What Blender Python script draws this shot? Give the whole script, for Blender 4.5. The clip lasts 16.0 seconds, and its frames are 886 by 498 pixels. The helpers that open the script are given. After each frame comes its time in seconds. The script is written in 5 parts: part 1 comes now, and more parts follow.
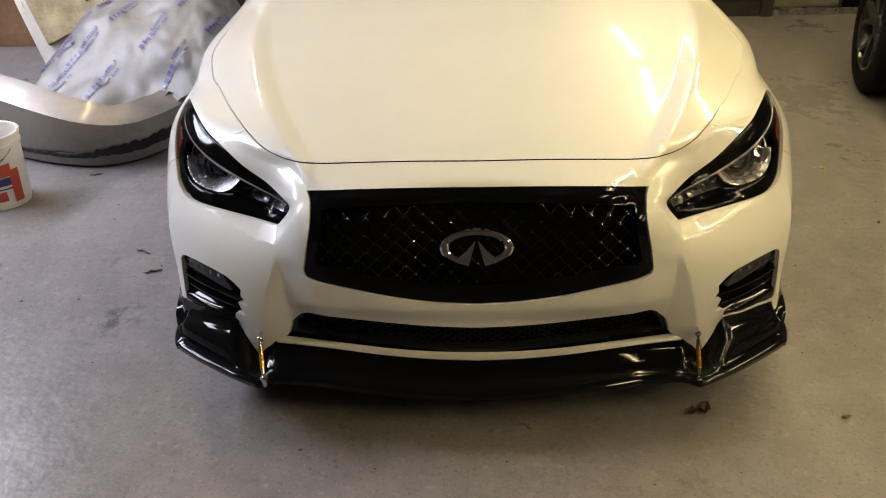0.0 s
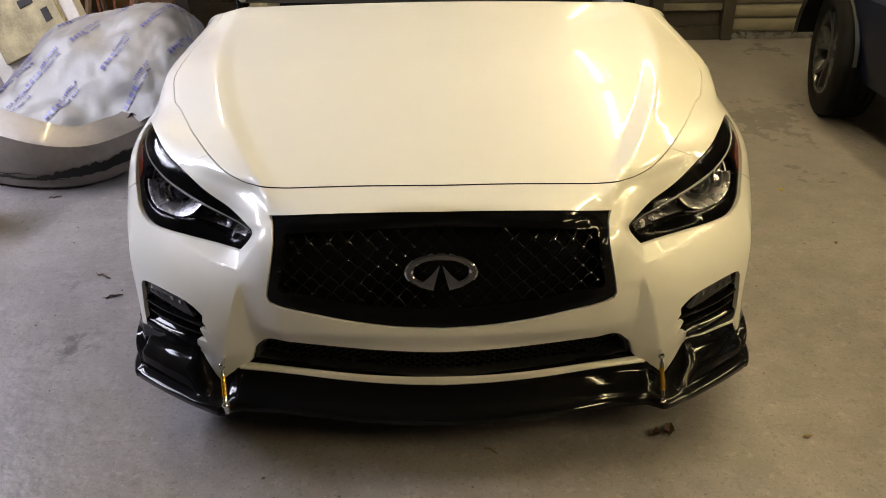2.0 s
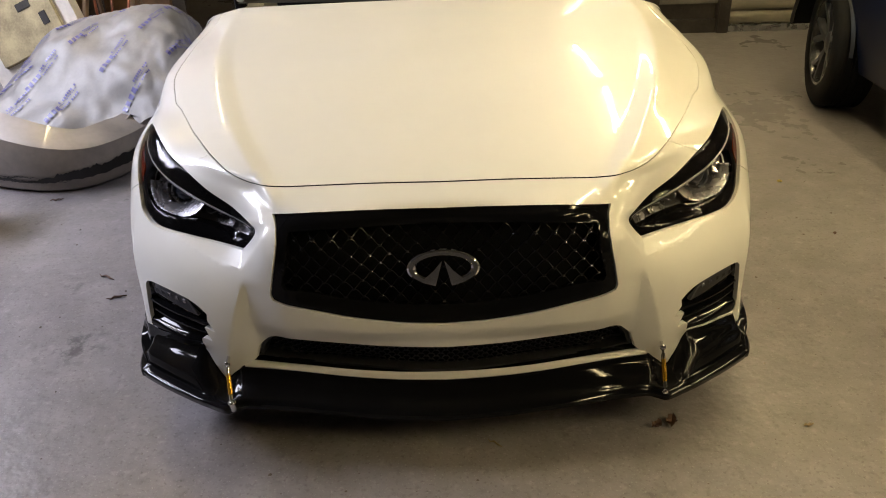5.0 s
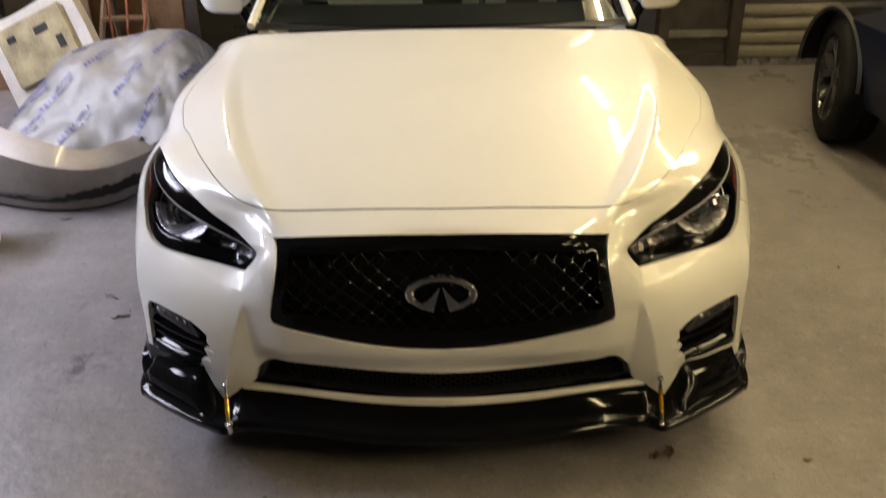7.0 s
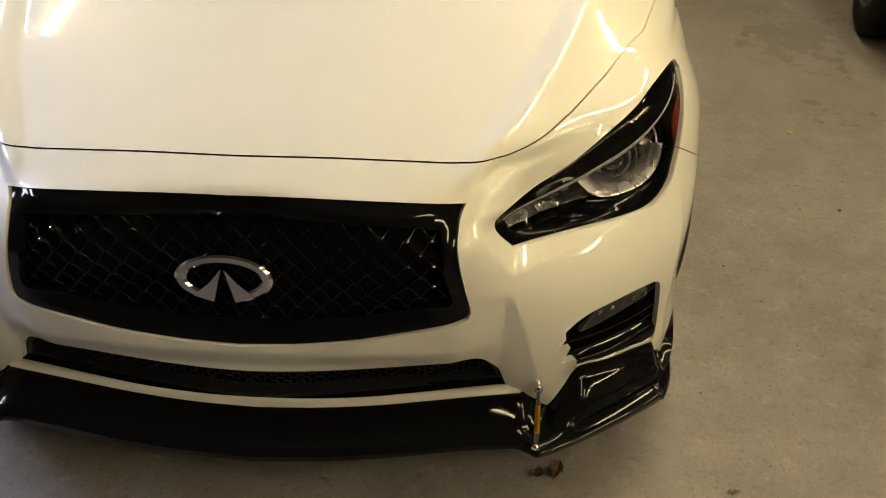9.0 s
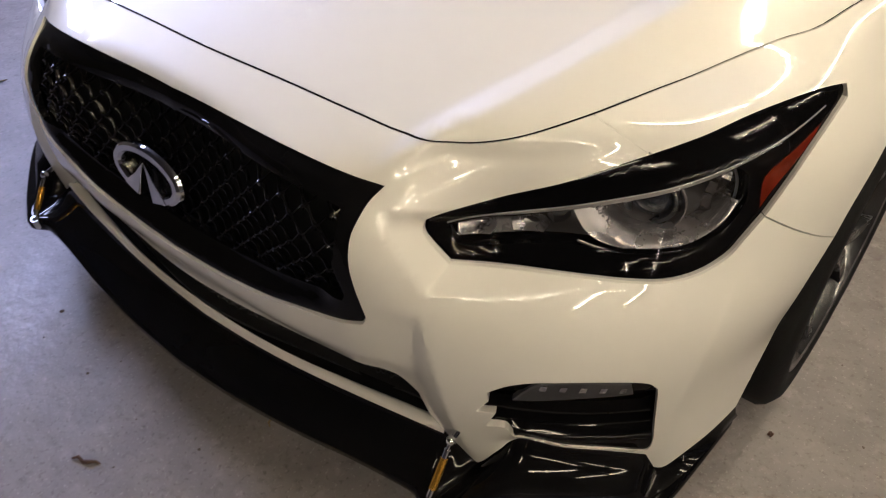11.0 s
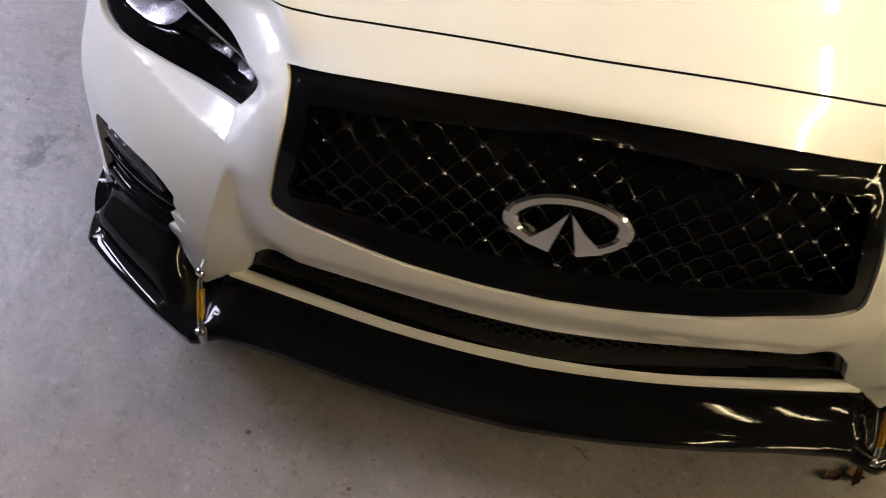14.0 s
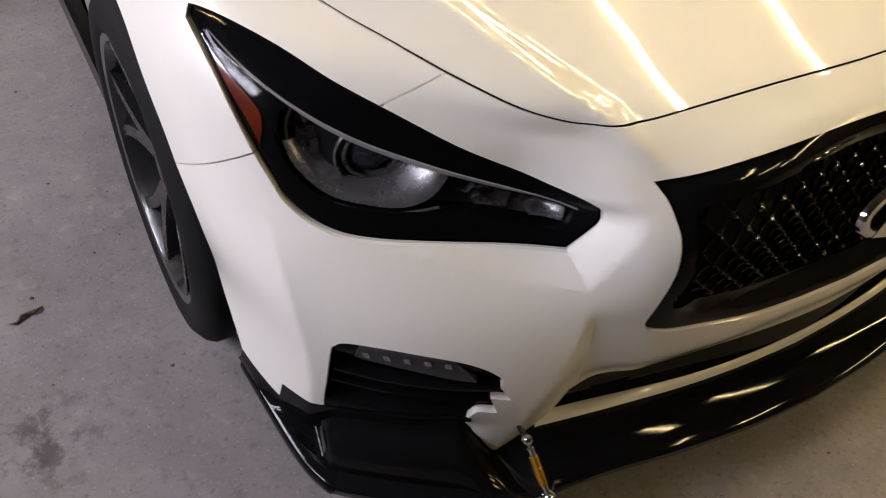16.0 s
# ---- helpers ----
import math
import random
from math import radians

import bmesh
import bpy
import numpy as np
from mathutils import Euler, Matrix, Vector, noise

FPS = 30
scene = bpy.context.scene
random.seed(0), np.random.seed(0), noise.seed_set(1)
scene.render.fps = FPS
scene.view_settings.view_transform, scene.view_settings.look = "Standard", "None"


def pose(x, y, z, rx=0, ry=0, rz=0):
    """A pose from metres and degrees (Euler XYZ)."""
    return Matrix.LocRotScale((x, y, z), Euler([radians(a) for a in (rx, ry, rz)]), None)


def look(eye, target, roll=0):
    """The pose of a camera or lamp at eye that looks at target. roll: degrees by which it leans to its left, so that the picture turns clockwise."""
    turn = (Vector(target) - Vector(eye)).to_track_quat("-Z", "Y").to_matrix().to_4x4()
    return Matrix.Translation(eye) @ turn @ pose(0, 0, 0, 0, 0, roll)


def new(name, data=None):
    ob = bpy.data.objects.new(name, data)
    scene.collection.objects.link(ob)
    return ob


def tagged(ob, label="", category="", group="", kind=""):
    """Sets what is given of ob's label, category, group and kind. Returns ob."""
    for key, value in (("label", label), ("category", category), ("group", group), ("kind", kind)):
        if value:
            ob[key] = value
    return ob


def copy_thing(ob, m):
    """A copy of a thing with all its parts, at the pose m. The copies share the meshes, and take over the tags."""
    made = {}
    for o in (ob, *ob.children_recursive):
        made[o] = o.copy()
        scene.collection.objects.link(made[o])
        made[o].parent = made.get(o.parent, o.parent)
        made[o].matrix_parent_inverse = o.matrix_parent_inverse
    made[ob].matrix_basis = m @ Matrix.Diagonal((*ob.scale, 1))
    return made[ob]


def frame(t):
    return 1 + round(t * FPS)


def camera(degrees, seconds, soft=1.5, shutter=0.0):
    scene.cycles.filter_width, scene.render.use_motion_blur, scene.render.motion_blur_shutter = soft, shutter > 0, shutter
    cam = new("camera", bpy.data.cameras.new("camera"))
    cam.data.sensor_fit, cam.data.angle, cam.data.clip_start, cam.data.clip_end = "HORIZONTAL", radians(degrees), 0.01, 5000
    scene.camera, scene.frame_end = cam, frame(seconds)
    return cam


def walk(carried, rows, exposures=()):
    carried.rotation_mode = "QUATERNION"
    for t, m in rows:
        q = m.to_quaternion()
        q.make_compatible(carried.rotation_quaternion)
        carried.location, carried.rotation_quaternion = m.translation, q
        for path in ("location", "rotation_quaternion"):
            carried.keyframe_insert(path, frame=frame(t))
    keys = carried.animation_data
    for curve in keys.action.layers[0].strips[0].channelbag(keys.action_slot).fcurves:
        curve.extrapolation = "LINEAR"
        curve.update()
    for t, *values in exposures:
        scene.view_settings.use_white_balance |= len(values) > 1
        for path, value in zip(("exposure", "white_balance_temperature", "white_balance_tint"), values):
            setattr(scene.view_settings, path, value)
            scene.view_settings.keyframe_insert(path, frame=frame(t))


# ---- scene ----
from mathutils import geometry

cam = camera(57.39, 16.0, soft=1.0, shutter=0.3)
# seconds, eye x y z, turn x y z
ROWS = [
    (0.0, -0.014, -1.714, 1.545, 60.50, 1.48, 1.47),
    (0.5, -0.003, -1.710, 1.549, 60.54, 0.94, 0.26),
    (1.0, 0.001, -1.705, 1.547, 60.34, 0.64, -0.45),
    (1.5, -0.004, -1.706, 1.557, 61.38, 0.64, -0.69),
    (2.0, -0.006, -1.704, 1.556, 61.78, 0.62, -0.68),
    (2.5, -0.008, -1.709, 1.554, 61.73, 0.96, -0.84),
    (3.0, -0.008, -1.709, 1.556, 61.67, 1.08, -1.03),
    (3.5, -0.010, -1.704, 1.555, 61.70, 1.21, -1.21),
    (4.0, -0.014, -1.706, 1.556, 61.67, 1.27, -1.20),
    (4.5, -0.012, -1.713, 1.556, 61.41, 1.40, -1.10),
    (4.7, -0.011, -1.716, 1.557, 61.29, 1.43, -1.11),
    (6.8, -0.019, -1.737, 1.591, 66.33, 0.34, -0.57),
    (7.0, 0.017, -1.735, 1.568, 63.47, 0.71, 0.05),
    (7.5, 0.107, -1.672, 1.536, 58.25, 0.69, -0.93),
    (8.0, 0.221, -1.555, 1.510, 56.59, 1.46, 1.48),
    (8.5, 0.339, -1.292, 1.478, 55.67, 1.11, 1.96),
    (8.7, 0.386, -1.217, 1.489, 54.67, 0.53, 1.96),
    (10.8, 1.015, -0.527, 1.379, 47.59, 0.45, 36.45),
    (11.0, 1.045, -0.515, 1.379, 47.05, 1.35, 38.56),
    (11.5, 1.082, -0.551, 1.366, 45.82, 1.91, 41.29),
    (12.0, 1.029, -0.693, 1.371, 46.27, 0.11, 38.14),
    (12.5, 0.867, -0.868, 1.363, 45.12, -1.73, 30.48),
    (13.0, 0.580, -0.847, 1.326, 45.31, -3.09, 28.92),
    (13.5, 0.264, -0.779, 1.331, 42.16, -3.75, 25.05),
    (14.0, -0.085, -0.820, 1.334, 43.99, -4.21, 10.10),
    (14.5, -0.387, -0.7, 1.325, 42.37, -3.97, 3.53),
    (15.0, -0.671, -0.615, 1.328, 44.25, -5.48, -7.86),
    (15.5, -0.938, -0.572, 1.353, 45.45, -4.97, -22.34),
    (16.0, -1.103, -0.414, 1.335, 44.65, -5.24, -29.67),
]
walk(cam, [(t, pose(x, y, z, rx, ry, rz)) for t, x, y, z, rx, ry, rz in ROWS],
     exposures=[(0.0, 0.01, 6500, 13), (7.0, -0.02, 6450, 15), (7.6, -0.10, 6700, 15), (8.7, -0.06, 6450, 14), (10.8, -0.15, 5300, 27), (11.5, -0.15, 5300, 31), (12.6, 0.06, 5600, 31), (14.0, 0.27, 6150, 19), (14.5, 0.31, 6350, 18), (15.0, 0.14, 6700, 16), (15.5, -0.06, 6850, 16), (16.0, -0.14, 6800, 17)])

# ---- light ----
WORLD = bpy.data.worlds.new("sky")
scene.world = WORLD
WORLD.use_nodes = True
SKY = WORLD.node_tree.nodes.new("ShaderNodeTexSky")
SKY.sky_type, SKY.sun_disc, SKY.sun_elevation, SKY.sun_rotation = "NISHITA", False, radians(35), radians(200)
WORLD.node_tree.links.new(SKY.outputs["Color"], WORLD.node_tree.nodes["Background"].inputs["Color"])
WORLD.node_tree.nodes["Background"].inputs["Strength"].default_value = 0.12
scene.view_settings.exposure = 0.0
TUBE_POWER, COOL_POWER, DAY_POWER = 116.0, 125.0, 225.0


def area_lamp(name, m, sx, sy, watts, colour):
    data = bpy.data.lights.new(name, "AREA")
    data.shape, data.size, data.size_y, data.energy, data.color = "RECTANGLE", sx, sy, watts, colour
    ob = new(name, data)
    ob.matrix_world = m
    return ob


# daylight through the high windows in the left wall
area_lamp("daylight_lamp", look((-4.05, 1.75, 2.70), (-1.2, 1.2, 0.0)), 3.2, 0.44, DAY_POWER, (0.80, 0.84, 1.0))

# ---- body surface: soft blend of main planes, trimmed by a spline ----
CORE = np.array([0.0, 1.25, 0.40])
PLANES = [((0, -.977, .215), 1.22), ((0, -.139, .99), .54), ((.58, -.775, .25), 1.27), ((1, 0, .02), .92), ((.6, 0, .8), .86)]
NODES_A = [-14, -6, 0, 6, 11, 16, 22, 32, 50, 75, 110, 160]
NODES_B = [0, 10, 18, 25, 32, 42, 56, 78]
TRIM = np.array([
    (-46, -41, -110, -35, -39, 58, -110, -65),
    (-21, -14, -83, -22, -44, 74, -111, -45),
    (3, 4, -17, 30, 35, -38, -18, -43),
    (1, -3, 58, 27, 39, 17, -16, -13),
    (16, 3, 145, -36, -14, 51, -2, 0),
    (-7, -6, -33, -31, -53, 52, 25, 10),
    (-38, -35, -73, -2, -44, 21, 79, 7),
    (5, 7, -20, 6, -78, -88, 96, 17),
    (-15, -17, 4, 4, 12, 46, 47, -27),
    (11, 16, -44, -63, -60, 115, 32, 8),
    (-132, -134, -110, -83, -42, 118, 123, -10),
    (-115, -115, -109, -70, -34, 42, -61, -121),
]) / 1000.0


def knots(n):
    n = np.array(n, float)
    return np.r_[[n[0]] * 4, [n[i + 1:i + 4].mean() for i in range(len(n) - 4)], [n[-1]] * 4]


def basis(k, x):
    x = np.clip(x, k[0], k[-1] - 1e-9)
    b = [((k[i] <= x) & (x < k[i + 1])).astype(float) for i in range(len(k) - 1)]
    for d in range(1, 4):
        nxt = []
        for i in range(len(k) - 1 - d):
            p, q = k[i + d] - k[i], k[i + d + 1] - k[i + 1]
            nxt.append((0 if p == 0 else (x - k[i]) / p * b[i]) + (0 if q == 0 else (k[i + d + 1] - x) / q * b[i + 1]))
        b = nxt
    return np.stack(b, -1)


KA, KB = knots(NODES_A), knots(NODES_B)


def ease(x, lo, hi):
    t = np.clip((x - lo) / (hi - lo), 0, 1)
    return t * t * (3 - 2 * t)


def crease(u, rise, fall, soft):
    """A ridge of height 1 at u = 0 that climbs over rise and falls away over fall, its edges rounded."""
    return sum(np.minimum(np.clip(1 + (u + e) / rise, 0, 1), np.clip(1 - (u + e) / fall, 0, 1)) for e in (-soft, -.5 * soft, 0, .5 * soft, soft)) / 5


def relief(a, b):
    """Metres by which creases and hollows stand off the smooth skin; a up the nose, b outward, degrees."""
    t = 23.2 + (6.5 - a) * 0.24 - b
    down = np.clip((6.5 - a) / 11.5, 0, 1)
    wide = 0.25 + 3.0 * down
    hollow = -0.028 * down ** 0.7 * ease(down, 0, 0.2) * np.minimum(np.clip(t / wide, 0, 1), 1 - ease(t, wide, wide + 5.0))
    tuck = -0.013 * np.exp(-((a - 13.0 - 0.4 * (b - 26)) / 1.9) ** 2 - ((b - 27) / 3.6) ** 2)
    corner = -0.012 * np.exp(-((a + 6.2) / 1.5) ** 2 - ((b - 30.4) / 1.8) ** 2)
    d = b - 21.4 - 0.25 * (a - 14)
    fold = 0.0105 * crease(d, 2.4, 6.0, 0.4) * ease(a, 5.0, 12.0) * (1 - ease(a, 14.2, 17.4))
    bend = b - (40.0 + 0.045 * np.maximum(a + 4, 0) ** 1.6 * 0.8)
    corner_line = 0.012 * np.exp(-np.sqrt(bend * bend + 0.05) / 1.8) * (1 - ease(a, 7, 13))
    low = np.interp(b, [22.7, 23.4, 24.5, 26.8, 30.2, 33.5], [11.2, 10.3, 8.95, 9.0, 9.45, 9.95])
    below = (np.minimum(low, 8.95 + np.maximum(b - 24.6, 0)) - a) / np.interp(b, [24, 27, 34], [1.7, 1.5, 0.4])
    aside = ((8.95 - a) * 0.576 + (24.6 - b) * 0.818) / 1.9
    pocket = -0.023 * np.clip(1 - np.maximum(np.maximum(below, aside), 0), 0, 1) * (1 - ease(b, 25.5, 37.0)) * (1 - ease(a, 11.2, 13.0))
    chin = 0.0115 * (1 - ease(b, 10, 17.5)) * np.exp(-((a - 1.0) / 2.4) ** 2)
    below_chin = -(1 - ease(b, 19.5, 24)) * (0.0135 * ease(-a, -0.3, 2.8) + 0.008 * ease(-a, 3, 7))
    return hollow + tuck + corner + fold + corner_line + pocket + chin + below_chin


def smooth(x, xs, ys):
    """Cubic Hermite curve through the given values, flat beyond its ends."""
    xs, ys = np.array(xs, float), np.array(ys, float)
    m = np.gradient(ys, xs)
    x = np.clip(x, xs[0], xs[-1])
    k = np.clip(np.searchsorted(xs, x) - 1, 0, len(xs) - 2)
    h = xs[k + 1] - xs[k]
    t = (x - xs[k]) / h
    return ys[k] * (1 + 2 * t) * (1 - t) ** 2 + m[k] * h * t * (1 - t) ** 2 + ys[k + 1] * t * t * (3 - 2 * t) + m[k + 1] * h * t * t * (t - 1)


RIDGE_HIGH = .0135


def fold_line(y):
    """Half width of the hood at its fold."""
    return smooth(y, [-.2, .19, .385, .6, .9, 1.2, 1.6], [.33, .44, .53, .615, .695, .72, .71])


def hood_height(x, y):
    """Height of the hood and nose: a crown that rolls down to the grille and breaks along a fold towards each fender."""
    c = smooth(y, [-.1, 0, .0723, .1555, .25, .4, .6, .8, 1.0, 1.3, 1.6], [.625, .672, .705, .7384, .767, .806, .8485, .882, .9064, .934, .9536])
    arch = smooth(y, [0, .08, .17, .3, .6, 1.0], [.14, .125, .075, .055, .03, .03])
    edge = fold_line(y)
    fall = smooth(y, [-.2, .15, .31, .73, .95, 1.4], [.05, .07, .11, .29, .25, .08])
    back = ease(y, .35, .95)
    out = x - edge - .035 + .02 * back
    ridge = RIDGE_HIGH * crease(out, .055, .16, .007) * (1 - .7 * ease(y, .55, 1.2))
    return c + ridge - arch * x * x - fall * 0.5 * (out + .006 + np.sqrt((out + .006) ** 2 + .0002))


def skin(a, b, lift=0.0):
    a, b = np.asarray(a, float), np.asarray(b, float)
    s, bb = np.where(b < 0, -1.0, 1.0), np.abs(b)
    ar, br = np.radians(a), np.radians(bb)
    way = np.stack([np.sin(br), -np.cos(br) * np.cos(ar), np.cos(br) * np.sin(ar)], -1)
    q = sum(np.maximum(way @ np.array(n, float) / k, 0) ** 14 for n, k in PLANES)
    r = q ** (-1 / 14) * (1 + np.einsum("...i,...j,ij->...", basis(KA, a), basis(KB, bb), TRIM))
    h = r.copy()
    for _ in range(6):
        q0 = CORE + way * h[..., None]
        q1 = CORE + way * (h + 1e-4)[..., None]
        f0, f1 = q0[..., 2] - hood_height(q0[..., 0], q0[..., 1]), q1[..., 2] - hood_height(q1[..., 0], q1[..., 1])
        h = h - f0 * 1e-4 / np.where(np.abs(f1 - f0) < 2e-5, 2e-5, f1 - f0)
    rim = smooth(a, [17, 19, 21.5, 24, 26.7, 31.2, 36.3, 50, 75, 108], [24, 27.9, 31.85, 35.5, 39.1, 44.1, 48.7, 55.2, 58.5, 55.5])
    p = CORE + way * r[..., None]
    drop = p[..., 2] - hood_height(p[..., 0], p[..., 1])
    w = ease(a, 13.5, 16.5) * np.maximum(ease(a, 21.0, 26.0), ease(drop, -.034, .004)) * (1 - ease(bb - rim, -1.5, 6.0)) * (1 - ease(np.abs(h - r), .11, .16))
    r = r + (h - r) * w
    p = CORE + way * (r + relief(a, bb) + lift)[..., None]
    p[..., 2] -= smooth(p[..., 1], [.5, .75, .9, 1.1, 1.4, 1.7], [0, .004, .010, .018, .020, .035]) * ease(p[..., 0], .66, .90) * ease(p[..., 2], .55, .80)
    p[..., 0] += .018 * ease(p[..., 1], .32, .75) * (1 - ease(p[..., 1], 1.0, 1.4)) * ease(p[..., 0], .70, .86)
    p[..., 0] *= s
    return p


# ---- materials ----
def material(name, colour, rough=0.5, metal=0.0, coat=0.0, vary=0.0, scale=6.0, bump=0.0, bump_scale=120.0, rough_vary=0.0, spec=0.5, trans=0.0, emit=0.0, dark=None, stops=(0.35, 0.7)):
    m = bpy.data.materials.new(name)
    m.use_nodes = True
    nt = m.node_tree
    p = nt.nodes["Principled BSDF"]
    p.inputs["Base Color"].default_value = (*colour, 1)
    p.inputs["Roughness"].default_value, p.inputs["Metallic"].default_value = rough, metal
    p.inputs["Coat Weight"].default_value, p.inputs["Coat Roughness"].default_value = coat, 0.03
    p.inputs["Specular IOR Level"].default_value = spec
    p.inputs["Transmission Weight"].default_value = trans
    if emit:
        p.inputs["Emission Color"].default_value, p.inputs["Emission Strength"].default_value = (*colour, 1), emit
    if vary or rough_vary or bump:
        co = nt.nodes.new("ShaderNodeTexCoord")
    if vary or rough_vary:
        n1, n2 = nt.nodes.new("ShaderNodeTexNoise"), nt.nodes.new("ShaderNodeTexNoise")
        for n, s, d in ((n1, scale, 6.0), (n2, scale * 9, 4.0)):
            n.inputs["Scale"].default_value, n.inputs["Detail"].default_value = s, d
            nt.links.new(co.outputs["Object"], n.inputs["Vector"])
        both = nt.nodes.new("ShaderNodeMath")
        both.operation = "MULTIPLY_ADD"
        both.inputs[1].default_value = 0.35
        nt.links.new(n2.outputs["Fac"], both.inputs[0])
        nt.links.new(n1.outputs["Fac"], both.inputs[2])
    if vary:
        ramp = nt.nodes.new("ShaderNodeValToRGB")
        ramp.color_ramp.elements[0].position, ramp.color_ramp.elements[1].position = stops[0] + 0.17, stops[1] + 0.17
        lo = dark or tuple(c * (1 - vary) for c in colour)
        ramp.color_ramp.elements[0].color, ramp.color_ramp.elements[1].color = (*lo, 1), (*colour, 1)
        nt.links.new(both.outputs[0], ramp.inputs["Fac"])
        nt.links.new(ramp.outputs["Color"], p.inputs["Base Color"])
    if rough_vary:
        mr = nt.nodes.new("ShaderNodeMapRange")
        mr.inputs["From Min"].default_value, mr.inputs["From Max"].default_value = 0.45, 0.9
        mr.inputs["To Min"].default_value, mr.inputs["To Max"].default_value = max(rough - rough_vary, 0.02), rough + rough_vary
        nt.links.new(both.outputs[0], mr.inputs["Value"])
        nt.links.new(mr.outputs["Result"], p.inputs["Roughness"])
    if bump:
        nb, bp = nt.nodes.new("ShaderNodeTexNoise"), nt.nodes.new("ShaderNodeBump")
        nb.inputs["Scale"].default_value, nb.inputs["Detail"].default_value = bump_scale, 5.0
        bp.inputs["Strength"].default_value, bp.inputs["Distance"].default_value = bump, 0.01
        nt.links.new(co.outputs["Object"], nb.inputs["Vector"])
        nt.links.new(nb.outputs["Fac"], bp.inputs["Height"])
        nt.links.new(bp.outputs["Normal"], p.inputs["Normal"])
    return m


def concrete():
    """Sealed grey slab: cloudy tone, pale scuffs, dark specks and hairline scratches."""
    m = material("sealed_concrete", (0.220, 0.203, 0.205), 0.36, spec=0.14, vary=0.4, scale=1.3, rough_vary=0.13, bump=0.26, bump_scale=24, dark=(0.160, 0.147, 0.149), stops=(0.28, 0.72))
    nt = m.node_tree
    p = nt.nodes["Principled BSDF"]
    co = nt.nodes.new("ShaderNodeTexCoord")
    src = p.inputs["Base Color"].links[0].from_socket

    def layer(fac, tone):
        nonlocal src
        mix = nt.nodes.new("ShaderNodeMixRGB")
        mix.inputs["Color2"].default_value = tone
        nt.links.new(fac, mix.inputs["Fac"])
        nt.links.new(src, mix.inputs["Color1"])
        src = mix.outputs["Color"]

    def ranged(value, lo, hi, amount):
        r = nt.nodes.new("ShaderNodeMapRange")
        r.inputs["From Min"].default_value, r.inputs["From Max"].default_value, r.inputs["To Max"].default_value = lo, hi, amount
        nt.links.new(value, r.inputs["Value"])
        return r.outputs["Result"]

    for scale, stretch, lo, hi, tone, amount in ((9.0, (1, 1, 1), 0.42, 0.72, (0.270, 0.250, 0.246, 1), 0.5), (5.0, (1, 1.3, 1), 0.45, 0.80, (0.135, 0.125, 0.112, 1), 0.42), (38.0, (1, 1, 1), 0.56, 0.76, (0.112, 0.099, 0.095, 1), 0.6),
                                                 (26.0, (1, 1, 1), 0.58, 0.78, (0.335, 0.312, 0.305, 1), 0.5), (90.0, (1, 1, 1), 0.58, 0.70, (0.10, 0.088, 0.08, 1), 0.6), (140.0, (1, 1, 1), 0.60, 0.70, (0.36, 0.335, 0.33, 1), 0.5)):
        mp, n = nt.nodes.new("ShaderNodeMapping"), nt.nodes.new("ShaderNodeTexNoise")
        mp.inputs["Scale"].default_value = stretch
        n.inputs["Scale"].default_value, n.inputs["Detail"].default_value = scale, 8.0
        nt.links.new(co.outputs["Object"], mp.inputs["Vector"])
        nt.links.new(mp.outputs["Vector"], n.inputs["Vector"])
        layer(ranged(n.outputs["Fac"], lo, hi, amount), tone)
    # scuffed smudges where something was dragged
    for x, y, size, amount in ((-1.25, .55, .17, .75), (-1.42, .95, .10, .5), (.55, -.25, .12, .3)):
        gap, n, mul = nt.nodes.new("ShaderNodeVectorMath"), nt.nodes.new("ShaderNodeTexNoise"), nt.nodes.new("ShaderNodeMath")
        gap.operation, mul.operation = "DISTANCE", "MULTIPLY"
        gap.inputs[1].default_value = (x, y, 0)
        n.inputs["Scale"].default_value, n.inputs["Detail"].default_value, n.inputs["Roughness"].default_value = 14.0, 9.0, 0.7
        nt.links.new(co.outputs["Object"], gap.inputs[0])
        nt.links.new(co.outputs["Object"], n.inputs["Vector"])
        near = ranged(gap.outputs["Value"], size, size * .2, amount)
        nt.links.new(near, mul.inputs[0])
        nt.links.new(ranged(n.outputs["Fac"], 0.50, 0.60, 1.0), mul.inputs[1])
        layer(mul.outputs[0], (0.045, 0.042, 0.042, 1))
    nt.links.new(src, p.inputs["Base Color"])
    return m


PAINT = material("pearl_white_paint", (0.80, 0.785, 0.72), 0.38, coat=1.0, spec=0.5, vary=0.03, scale=3.0, bump=0.004, bump_scale=400)
GLOSS_BLACK = material("gloss_black_plastic", (0.0045, 0.0045, 0.005), 0.05, spec=0.14, rough_vary=0.015, scale=8)
MESH_BLACK = material("black_mesh_lacquer", (0.004, 0.004, 0.0045), 0.12, spec=0.22, rough_vary=0.03, scale=30)
KNOT_BLACK = material("black_chrome_knots", (0.13, 0.13, 0.135), 0.08, metal=1.0)
SATIN_BLACK = material("satin_black_plastic", (0.014, 0.014, 0.015), 0.42, vary=0.3, scale=14)
VOID = material("dark_underbody", (0.005, 0.005, 0.005), 0.9, spec=0.1)
CHROME = material("chrome", (0.75, 0.75, 0.76), 0.08, metal=1.0, rough_vary=0.04, scale=20)
SATIN_SILVER = material("satin_silver", (0.55, 0.56, 0.58), 0.28, metal=1.0, rough_vary=0.08, scale=20)
LAMP_GREY = material("lamp_grey_plastic", (0.05, 0.048, 0.05), 0.35, metal=0.2, rough_vary=0.1, scale=15)
